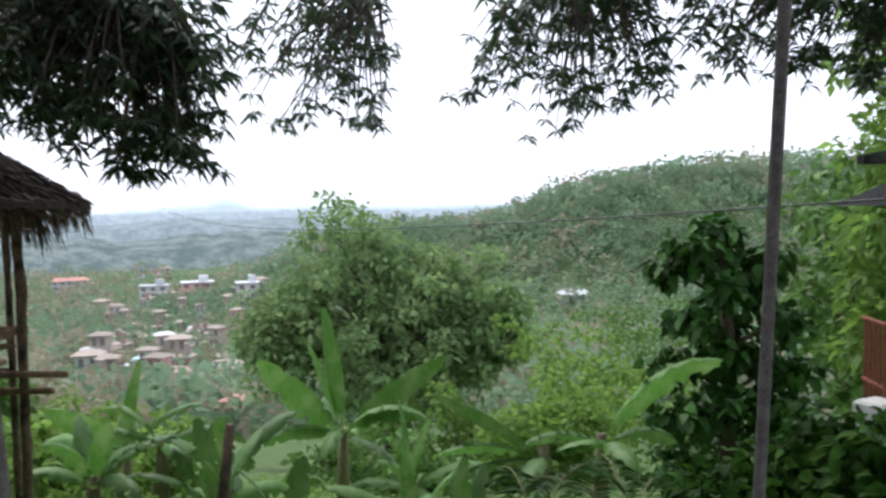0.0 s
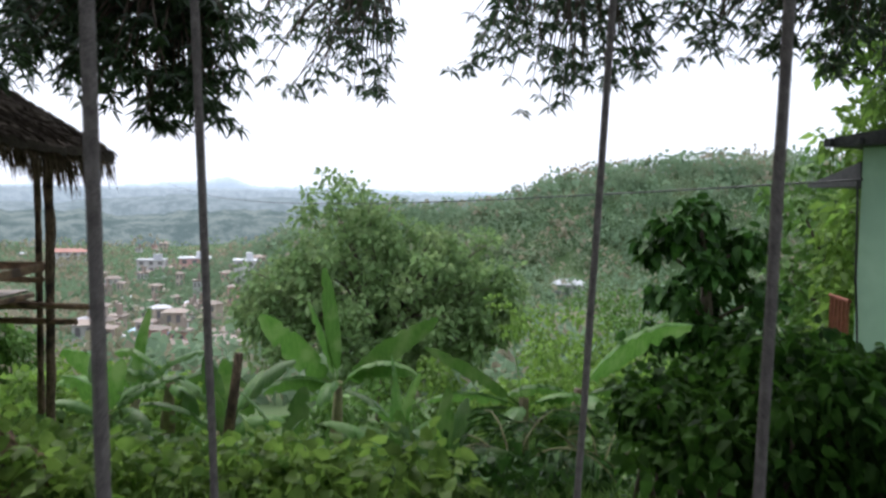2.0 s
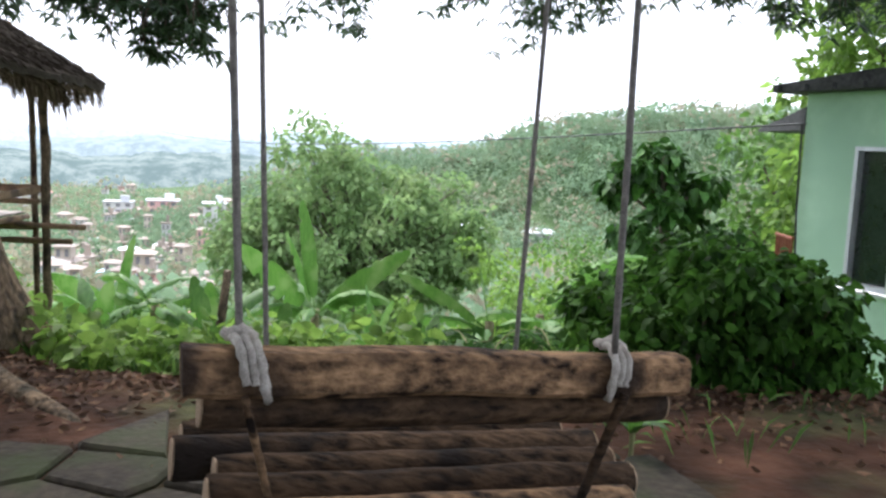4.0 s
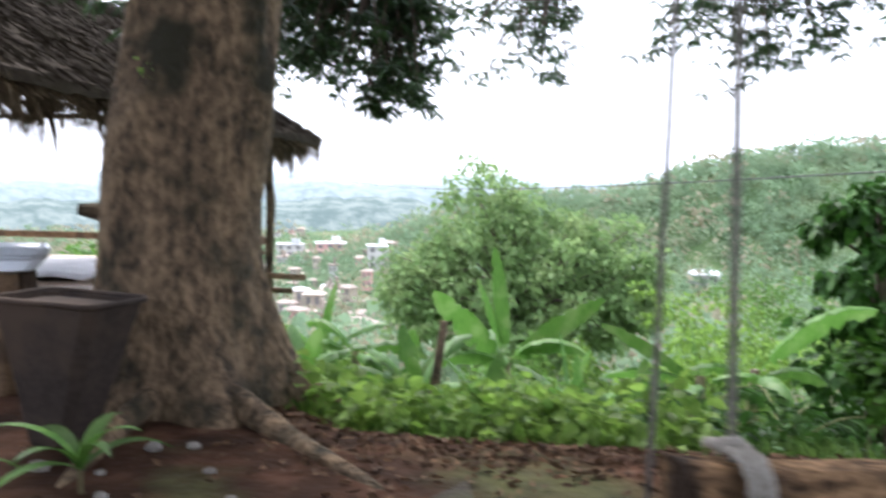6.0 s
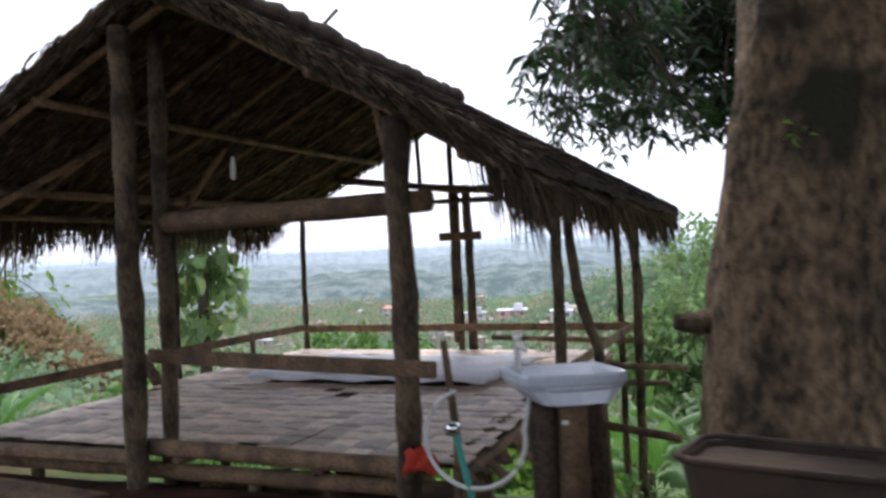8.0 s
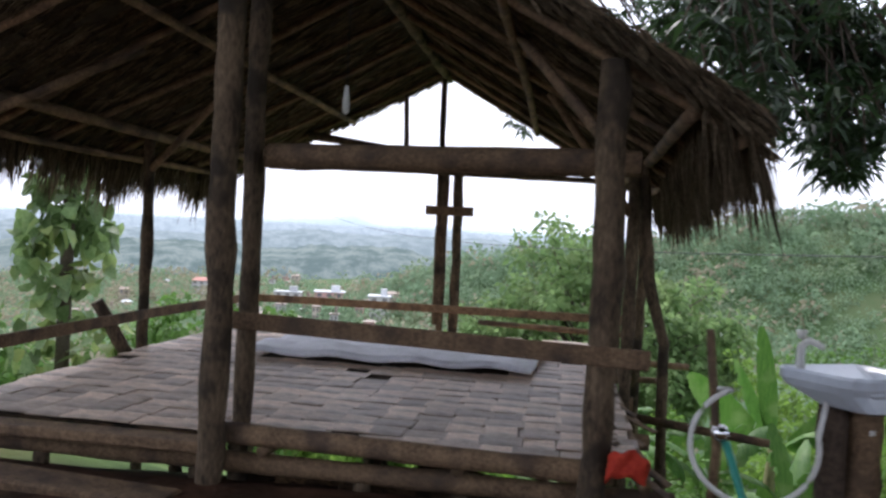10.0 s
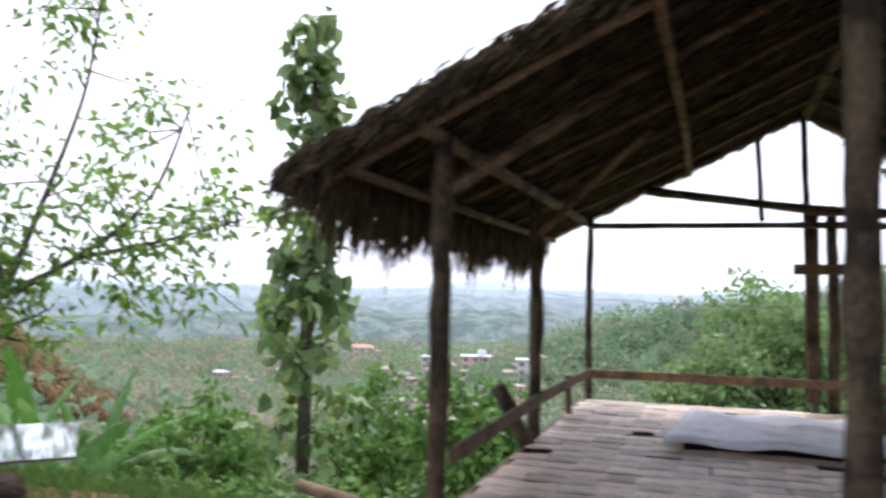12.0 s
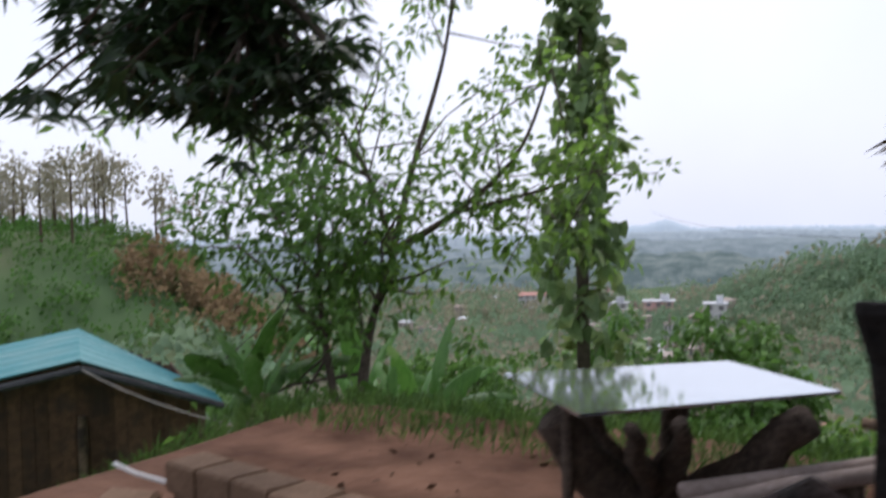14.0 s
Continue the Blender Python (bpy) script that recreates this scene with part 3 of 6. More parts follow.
        leaf_part("straw_fringe", *seen_group((v.reshape(-1, 3), a[1]), b, c3), STRAW, e, "ragged hanging straw")
        n4 = 11000
        y4 = rg.uniform(5.08, 10.5, n4)
        x4 = RX + (tap(y4) - RX) * rg.uniform(0.0, 1, n4)
        p4 = np.stack([x4, y4, [roof_z(q) for q in x4] + rg.uniform(0.09, 0.125, n4)], 1)
        w4 = np.stack([side * rg.uniform(0.8, 1, n4), rg.normal(0, .2, n4), -slope * rg.uniform(0.95, 1.2, n4)], 1)
        leaf_part("straw_cover", *leaves(p4, w4, 0.15, 0.022, 0.0, 0.0, rg), THATCH, e, "weathered loose straw")
    s = Shape()
    ys = np.linspace(5.05, 10.55, 40)
    s.tube([(RX + rng.uniform(-.03, .03), y, RZ + 0.13 + rng.uniform(-.02, .02)) for y in ys], [0.10 + rng.uniform(-.008, .008) for _ in ys], 14, 0.04)
    part("ridge_thatch", s, THATCH, e, smooth=True)
    for y in (5.3, 6.1, 7.2):
        pole("ridge_stick", [(RX - 0.5, y, roof_z(RX - 0.5) + 0.1), (RX + 0.12, y + 0.05, RZ + 0.38)], 0.018, knots=False)

    # raised floor
    for y in (5.32, 6.5, 7.7, 8.9, 9.95):
        pole("floor_beam", [(-6.0, y, 0.06), (-1.85, y - 0.02, 0.06)], 0.055, RAIL, knots=False)
    for x in (-5.95, -4.9, -3.9, -2.9, -2.0):
        pole("joist", [(x, 5.2, 0.155), (x, 10.05, 0.155)], 0.035, RAIL, knots=False)
    for x, y in ((-5.2, 5.32), (-4.3, 5.32), (-3.4, 5.32), (-2.9, 5.36), (-2.5, 6.5), (-3.6, 6.5), (-5.0, 6.5), (-2.2, 7.7), (-3.8, 7.7), (-5.4, 7.7), (-2.2, 8.9), (-4.2, 8.9)):
        pole("stilt", [(x, y, h(x, y) - 0.2), (x, y, 0.04)], 0.045, POST)
    pole("edge_log", [(-4.15, 5.22, 0.235), (-2.15, 5.20, 0.20)], 0.055, RAIL, "split edge log", False)
    part("front_plank", Shape().box((-5.05, 5.18, 0.17), (1.75, 0.16, 0.06), bev=0.012), RAIL, e)
    part("step_plank", Shape().box((-5.25, 4.86, 0.02), (2.1, 0.24, 0.07), pose(0, 0, 0, 0, 2, -2), bev=0.012), RAIL, e)
    for x in (-6.1, -4.45):
        part("step_leg", Shape().box((x, 4.86, -0.06), (0.1, 0.18, 0.16), bev=0.01), POST, e)
    # rails
    def plank_rail(a, b, w=0.085, t=0.028):
        a, b = Vector(a), Vector(b)
        d = b - a
        rot = d.to_track_quat("X", "Z").to_matrix().to_4x4()
        part("rail", Shape().box((a + b) / 2, (d.length, t, w), rot, 0.006), RAIL, e)
    plank_rail((-4.16, 5.30, 0.805), (-2.03, 5.0, 0.785), 0.09)
    plank_rail((-5.87, 10.07, 0.47), (-1.75, 9.84, 0.50))
    plank_rail((-5.86, 5.42, 0.50), (-5.90, 7.7, 0.50))
    plank_rail((-5.90, 7.7, 0.50), (-5.85, 10.05, 0.49))
    plank_rail((-1.72, 9.8, 0.50), (-1.90, 7.5, 0.40))
    pole("bar", [(-2.6, 9.75, 0.10), (-1.15, 9.58, 0.10)], 0.035, RAIL)
    pole("bar", [(-2.6, 9.85, -0.10), (-1.35, 9.7, -0.08)], 0.035, RAIL)
    pole("bar", [(-3.3, 9.85, 0.38), (-1.7, 9.7, 0.36)], 0.03, RAIL)
    pole("bar", [(-1.85, 7.4, 0.02), (-1.0, 7.0, 0.0)], 0.03, RAIL)
    pole("bar", [(-6.85, 5.78, 0.20), (-5.95, 5.47, 0.12), (-5.2, 5.3, 0.10)], 0.035, RAIL)
    pole("rail_stake", [(-5.88, 8.95, 0.15), (-5.9, 8.95, 0.55)], 0.03)
    pole("rail_stake", [(-5.9, 7.45, 0.15), (-6.12, 7.3, 0.62)], 0.055)
    return e


HUT = hut()

def floor_edge():
    """Splayed bamboo slats along the open end of the floor."""
    rg = random.Random(44)
    for k in range(16):
        y = 5.45 + 0.13 * k
        a = Vector((-2.12, y, 0.215 + rg.uniform(0, .02)))
        b = a + Vector((rg.uniform(0.16, 0.34), -rg.uniform(0.05, 0.32), -rg.uniform(0.08, 0.30)))
        d = b - a
        part("slat", Shape().box((a + b) / 2, (d.length, rg.uniform(0.05, 0.09), 0.010), d.to_track_quat("X", "Z").to_matrix().to_4x4(), 0.003), RAIL, HUT)


floor_edge()


def firewood():
    rg = random.Random(27)
    for k in range(22):
        x, y = rg.uniform(-4.05, -2.35), rg.uniform(5.38, 5.95)
        L, r, a = rg.uniform(0.45, 0.95), rg.uniform(0.035, 0.06), rg.uniform(-0.35, 0.35)
        z = h(x, y) + r * 0.8 + (0.08 if k % 3 == 2 else 0)
        z = min(z, -0.07)
        d = Vector((math.cos(a), math.sin(a), rg.uniform(-.05, .05))) * L / 2
        p = Vector((x, y, z))
        tagged(part("firewood_log", Shape().tube([p - d, p - d * 0.3 + Vector((0, 0, .006)), p + d * 0.4, p + d], [r, r * 1.05, r * 0.97, r * 0.9], 9, 0.08, k), LOG_DARK if k % 4 else LOG, smooth=True),
               "rough dark firewood log stored under the hut floor", "log", "firewood under the hut")


firewood()


def root_stones():
    rg = random.Random(19)
    for x, y, r in ((0.05, 3.93, 0.045), (0.22, 3.98, 0.035), (-0.30, 3.62, 0.05), (0.12, 3.40, 0.03), (0.42, 3.72, 0.03), (-0.02, 3.62, 0.025), (0.62, 3.48, 0.028)):
        vs, fs = [], []
        for i in range(5):
            for j in range(8):
                t, a = math.pi * (i + 0.5) / 5, 2 * math.pi * j / 8
                k = r * rg.uniform(0.85, 1.12)
                vs.append((x + math.sin(t) * math.cos(a) * k, y + math.sin(t) * math.sin(a) * k * 0.8, h(x, y) + 0.25 * r + math.cos(t) * k * 0.6))
        fs = [(i * 8 + j, (i + 1) * 8 + j, (i + 1) * 8 + (j + 1) % 8, i * 8 + (j + 1) % 8) for i in range(4) for j in range(8)] + [tuple(range(8)), tuple(reversed(range(32, 40)))]
        tagged(part("stone", Shape().add(vs, fs), PEBBLE, smooth=True), "small pale stone on the earth by the roots", "stone", "stones by the roots")


root_stones()


def hanging_bulb():
    e = thing("hanging_bulb", "small white bulb hung on a thin wire under the thatch", "lamp")
    part("wire", Shape().tube([(-3.66, 5.6, 2.88), (-3.66, 5.6, 2.08)], 0.003, 5), WIRE, e)
    part("bulb", Shape().tube([(-3.66, 5.6, 2.09), (-3.66, 5.6, 2.06), (-3.66, 5.6, 2.0), (-3.66, 5.6, 1.95), (-3.66, 5.6, 1.935)], [0.010, 0.014, 0.020, 0.018, 0.008], 10), HOSE, e, smooth=True)


hanging_bulb()

# ---- the mango tree by the hut ----
def bough(shape, pts, r0, r1, seg=9, seed=0):
    """A limb through the given points, smoothed and tapered. Returns its points."""
    pts = [Vector(p) for p in pts]
    out = []
    for i in range(len(pts) - 1):
        p0, p1, p2, p3 = pts[max(i - 1, 0)], pts[i], pts[i + 1], pts[min(i + 2, len(pts) - 1)]
        for k in range(6):
            t = k / 6
            out.append(0.5 * ((2 * p1) + (p2 - p0) * t + (2 * p0 - 5 * p1 + 4 * p2 - p3) * t * t + (3 * p1 - p0 - 3 * p2 + p3) * t ** 3))
    out.append(pts[-1])
    n = len(out) - 1
    shape.tube(out, [r0 + (r1 - r0) * i / n for i in range(n + 1)], seg, 0.04, seed)
    return out


def sprays(shape, start, tips, rng, per=26, length=0.2, width=0.045, spread=0.34, twig=0.012, down=0.55):
    """Twigs from a limb's points to hanging tips, with leaves in whorls along them."""
    pos, way = [], []
    for tip in tips:
        tip = np.array(tip, float)
        a = np.array(min(start, key=lambda q: np.linalg.norm(np.array(q) - tip - np.array([0, 0, 0.5]))), float)
        mid = (a + tip) / 2 + np.array([rng.normal(0, .1), rng.normal(0, .1), 0.18 * np.linalg.norm(a - tip)])
        pts = [(1 - t) ** 2 * a + 2 * t * (1 - t) * mid + t * t * tip for t in np.linspace(0, 1, 7)]
        shape.tube(pts, np.linspace(twig * 2, twig * 0.5, 7).tolist(), 5)
        for k in range(max(2, per // 9)):
            t = 1.0 if k == 0 else rng.uniform(0.35, 1.0)
            q = (1 - t) ** 2 * a + 2 * t * (1 - t) * mid + t * t * tip
            d = rng.normal(size=3)
            q = q + d / np.linalg.norm(d) * rng.uniform(0, spread) * (k > 0)
            for f in range(9):
                turn = 2 * math.pi * (f / 9 + rng.uniform(-.06, .06))
                pos.append(q + rng.normal(0, 0.012, 3))
                way.append((math.cos(turn), math.sin(turn), rng.uniform(-1.0, 0.35) * down))
    return leaves(pos, way, length, width, 0.3, 0.12, rng)


def mango_tree():
    e = thing("mango_tree", "large old mango tree with thick bare trunk and dark drooping leaves", "tree")
    rng = np.random.default_rng(11)
    s = Shape()
    c = np.array([-0.28, 4.86])
    seg, rows = 56, 84
    vs, fs = [], []
    zs = np.concatenate([np.linspace(-0.45, 0.6, 26), np.linspace(0.65, 5.2, rows - 26)])
    for i, z in enumerate(zs):
        for j in range(seg):
            a = 2 * math.pi * j / seg
            flare = math.exp(-max(z + 0.1, 0) / 0.30)
            lobes = 0.5 + 0.5 * math.cos(4 * (a + 0.9) + 0.5 * math.sin(a))
            r = 0.43 - 0.022 * z + flare * (0.13 + 0.40 * lobes ** 2)
            r += 0.022 * math.sin(3 * a + z * 1.3) + 0.012 * math.sin(7 * a - z * 3.1) + noise.noise((math.cos(a) * 2.2, math.sin(a) * 2.2, z * 1.7)) * 0.035 + noise.noise((math.cos(a) * 8, math.sin(a) * 8, z * 5)) * 0.012
            lean = 0.135 * max(0.0, z - 1.1) + 0.01 * z
            r += 0.030 * max(0, noise.noise((math.cos(a) * 5, math.sin(a) * 5, z * 0.8 + 7))) - 0.05 * max(0, noise.noise((math.cos(a) * 3, math.sin(a) * 3, z * 2.4 + 3)) - 0.35)
            vs.append((c[0] + lean + math.cos(a) * r, c[1] + math.sin(a) * r, z))
    for i in range(len(zs) - 1):
        for j in range(seg):
            fs.append((i * seg + j, i * seg + (j + 1) % seg, (i + 1) * seg + (j + 1) % seg, (i + 1) * seg + j))
    s.add(vs, fs)
    part("trunk", s, BARK, e, smooth=True)
    part("branch_stub", Shape().tube([(-0.56, 4.72, 1.08), (-0.68, 4.69, 1.05), (-0.78, 4.67, 1.06)], [0.065, 0.05, 0.035], 9, 0.1), BARK, e, "broken stub")
    for line, r in (([(0.15, 4.55, 0.10), (0.60, 4.2, 0.0), (1.0, 3.85, -0.02), (1.3, 3.6, -0.05)], 0.085), ([(-0.22, 4.45, 0.12), (-0.22, 4.1, 0.05), (-0.16, 3.75, 0.02), (-0.08, 3.35, -0.05)], 0.075)):
        rs = Shape()
        bough(rs, line, r, r * 0.35, 10, 6)
        part("root", rs, BARK, e, smooth=True)
    top = Vector((0.22, 4.86, 4.9))
    limbs = {
        "a": [top, (0.2, 6.4, 5.2), (0.0, 8.2, 4.6), (-0.2, 9.4, 3.6)],
        "b": [top, (1.8, 6.6, 5.6), (3.4, 9.0, 5.4), (4.2, 11.4, 4.6)],
        "c": [top, (2.6, 5.2, 5.2), (5.0, 7.0, 5.0), (7.2, 9.8, 4.4)],
        "d": [top, (-1.0, 5.8, 4.9), (-1.5, 6.6, 4.4), (-1.6, 7.4, 3.6)],
        "e": [top, (1.6, 3.0, 5.0), (3.0, 2.0, 4.7), (4.4, 1.2, 4.4)],
        "f": [top, (-1.6, 3.0, 5.4), (-4.0, 1.0, 5.4), (-6.0, -0.5, 5.0)],
        "h": [top, (-0.8, 7.5, 5.4), (-1.8, 9.8, 5.0), (-2.4, 11.4, 4.3)],
        "g": [top, (1.2, 8.0, 5.5), (1.5, 10.4, 4.9), (1.6, 12.4, 4.0)],
    }
    pts = {}
    w = Shape()
    for k, line in limbs.items():
        pts[k] = bough(w, line, 0.17 if k != "d" else 0.12, 0.03, 9, 3)
    part("limb", w, BARK, e, smooth=True)

    def tips(lo, hi, n, low, tall=0.9):
        """Tips in a box, whose lower bound follows the sagging outline."""
        out = []
        for _ in range(n):
            x, y = rng.uniform(lo[0], hi[0]), rng.uniform(lo[1], hi[1])
            zl = low(x, y)
            out.append((x, y, zl + abs(rng.normal(0, 1.0)) * tall))
        return out

    tw = Shape()
    A = sprays(tw, pts["a"], tips((-1.8, 8.2), (0.7, 9.7), 145, lambda x, y: 1.85 + 0.6 * abs(x + 0.1), 0.65), rng, 45, 0.18, 0.042, down=0.85)
    B = sprays(tw, pts["g"], tips((0.3, 10.0), (1.9, 12.6), 60, lambda x, y: 2.6), rng, 36, 0.16, 0.038, down=0.85)
    C = sprays(tw, pts["b"], tips((2.7, 9.4), (5.3, 12.4), 100, lambda x, y: 2.4 + 0.3 * abs(x - 3.9)), rng, 45, 0.17, 0.040, down=0.85)
    D = sprays(tw, pts["c"], tips((4.6, 7.6), (8.6, 11.0), 200, lambda x, y: 2.8 - 0.05 * (x - 5)), rng, 54, 0.17, 0.040, down=0.85)
    E_ = sprays(tw, pts["d"], tips((-1.8, 6.0), (-0.75, 7.6), 34, lambda x, y: 2.05 + 0.42 * abs(x + 1.1)), rng, 36, 0.17, 0.040, down=0.85)
    F = sprays(tw, pts["h"], tips((-3.2, 10.9), (-1.3, 12.1), 62, lambda x, y: 2.45 + 0.25 * abs(x + 2.3)), rng, 36, 0.18, 0.042, down=0.85)
    tagged(part("twig_tangle", tw, TWIG, e), kind="stuff")
    leaf_part("crown", *seen_group(A, B, C, D, E_, F), MANGO, e, "dark green drooping leaves")
    # Dense upper canopy, out of view, added to shade the yard below.
    top_c = [p + Vector(rng.normal(0, 0.9, 3)) + Vector((0, 0, 1.2)) for k in pts for p in pts[k][6:] for _ in range(3)]
    top_c = [p for p in top_c if p.z > 5.4 and p.y < 4.5]
    top_c += [Vector((rng.uniform(-7.5, 8.0), rng.uniform(-7, 4.6), rng.uniform(5.3, 7.8))) for _ in range(1500)]
    top_c += [Vector((rng.uniform(2.4, 8.0), rng.uniform(4.6, 8.2), rng.uniform(5.4, 7.8))) for _ in range(400)]
    leaf_part("upper_crown", *clumps(top_c, 1.0, 28, 0.38, 0.16, rng), MANGO, e)
    sp = clumps([(-0.27, 4.46, 1.80)], 0.05, 10, 0.06, 0.025, rng)
    leaf_part("sprig", *sp, LIGHT, e, "fresh yellow-green shoot on the bark")
    return e


mango_tree()

# ---- swing ----
def swing():
    e = thing("log_swing", "hanging swing bench of rough dark logs on grey ropes", "swing")
    rng = random.Random(5)
    u = Vector((0.777, 0.283, -0.068)).normalized()
    n = Vector((-0.342, 0.94, 0)).normalized()
    o = Vector((2.205, 2.02, 0.765))

    def log(name, at, length, r, label="", squash=0.9, mat=LOG):
        k = 14
        pts = [at + u * (length * i / k) + Vector((0, 0, 1)) * rng.uniform(-.002, .002) for i in range(k + 1)]
        rad = [r * rng.uniform(0.975, 1.025) * (1.04 - 0.08 * i / k) for i in range(k + 1)]
        s = Shape().tube(pts, rad, 14, 0.05, rng.randint(0, 99))
        ob = part(name, s, mat, e, label, True)
        for q, sign in ((pts[0], -1), (pts[-1], 1)):
            part("cut_end", Shape().tube([q + u * sign * 0.001, q + u * sign * 0.006], r * 0.93, 12, 0.04), CUT, ob)
        return ob

    # squared top beam, adzed by hand
    o = o - Vector((0, 0, 0.035))
    up, vs, fs, k, ring_n = Vector((0, 0, 1)), [], [], 26, 20
    for i in range(k + 1):
        q = o - u * 0.13 + u * (1.17 * i / k)
        for j in range(ring_n):
            a = 2 * math.pi * j / ring_n
            c_, s_ = math.cos(a), math.sin(a)
            rr = 0.046 / (abs(c_) ** 5 + abs(s_) ** 5) ** 0.2 * (1 + 0.05 * noise.noise((i * 0.35, c_ * 2, s_ * 2)))
            vs.append(q + n * c_ * rr + up * (s_ * rr * 1.05 - 0.004 * math.sin(i * 0.4)))
    for i in range(k):
        for j in range(ring_n):
            fs.append((i * ring_n + j, i * ring_n + (j + 1) % ring_n, (i + 1) * ring_n + (j + 1) % ring_n, (i + 1) * ring_n + j))
    fs += [tuple(range(ring_n)), tuple(k * ring_n + j for j in range(ring_n))]
    part("back_beam", Shape().add(vs, fs), LOG, e, "squared beam mottled tan and black")
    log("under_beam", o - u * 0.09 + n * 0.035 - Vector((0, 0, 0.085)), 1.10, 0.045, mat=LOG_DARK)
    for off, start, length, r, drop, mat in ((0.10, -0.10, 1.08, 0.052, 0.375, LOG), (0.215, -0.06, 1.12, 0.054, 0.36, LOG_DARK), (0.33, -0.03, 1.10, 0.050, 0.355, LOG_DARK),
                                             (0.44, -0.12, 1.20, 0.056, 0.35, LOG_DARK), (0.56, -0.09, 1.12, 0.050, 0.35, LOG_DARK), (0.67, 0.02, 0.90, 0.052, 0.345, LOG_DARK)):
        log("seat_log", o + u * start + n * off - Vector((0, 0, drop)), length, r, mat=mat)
    for a in (0.06, 0.72):
        p = o + u * a - Vector((0, 0, 0.42))
        part("cross_bar", Shape().tube([p - n * 0.03, p + n * 0.3, p + n * 0.74], 0.035, 10, 0.06), LOG, e)
    # ropes
    def rope(name, a, b, r=0.0078, mat=ROPE_DARK, label=""):
        k = 26
        a, b = Vector(a), Vector(b)
        pts = [a.lerp(b, i / k) for i in range(k + 1)]
        return part(name, Shape().tube(pts, r, 8, 0.10, 4), mat, e, label, True)
    top = 4.75
    bl, br = o - u * 0.02, o + u * 0.84
    fl, fr = Vector((2.117, 2.707, 0.40)), Vector((2.841, 2.92, 0.40))
    for base, up_to in ((bl, (2.08, 2.05, top)), (Vector((2.985, 2.25, 0.71)), (2.872, 1.81, top)), (fl, (2.122, 2.13, top)), (fr, (2.974, 2.65, top))):
        rope("rope", base, up_to)
    for q, tw in ((bl, 1), (br, -1)):
        for d in (-0.017, 0.0, 0.017):
            arc = [q + u * (d + tw * 0.012 * (t - 1.5)) + (n * math.cos(t) + Vector((0, 0, 1)) * math.sin(t)) * (0.066 + 0.012 * abs(math.sin(2 * t))) for t in np.linspace(0.9, 3.75 if d * tw > 0 else 3.3, 16)]
            part("rope_wrap", Shape().tube(arc, [0.0095 + 0.002 * math.sin(i * 2.1) for i in range(16)], 7, 0.15), ROPE, e, "frayed pale rope wrapping", True)
        part("knot", Shape().tube([q + u * -0.03 + n * 0.01 + Vector((0, 0, 0.066)), q + Vector((0, 0, 0.078)), q + u * 0.032 + Vector((0, 0, 0.064))], [0.011, 0.017, 0.010], 8, 0.15), ROPE, e, "", True)
    rope("rope_tail", bl - n * 0.066 - Vector((0, 0, 0.035)), bl - n * 0.03 + u * 0.08 - Vector((0, 0, 0.37)), 0.0085, LOG)
    rope("rope_tail", br - n * 0.066 - Vector((0, 0, 0.03)), br - n * 0.03 - u * 0.10 - Vector((0, 0, 0.34)), 0.012, LOG_DARK)
    return e


swing()

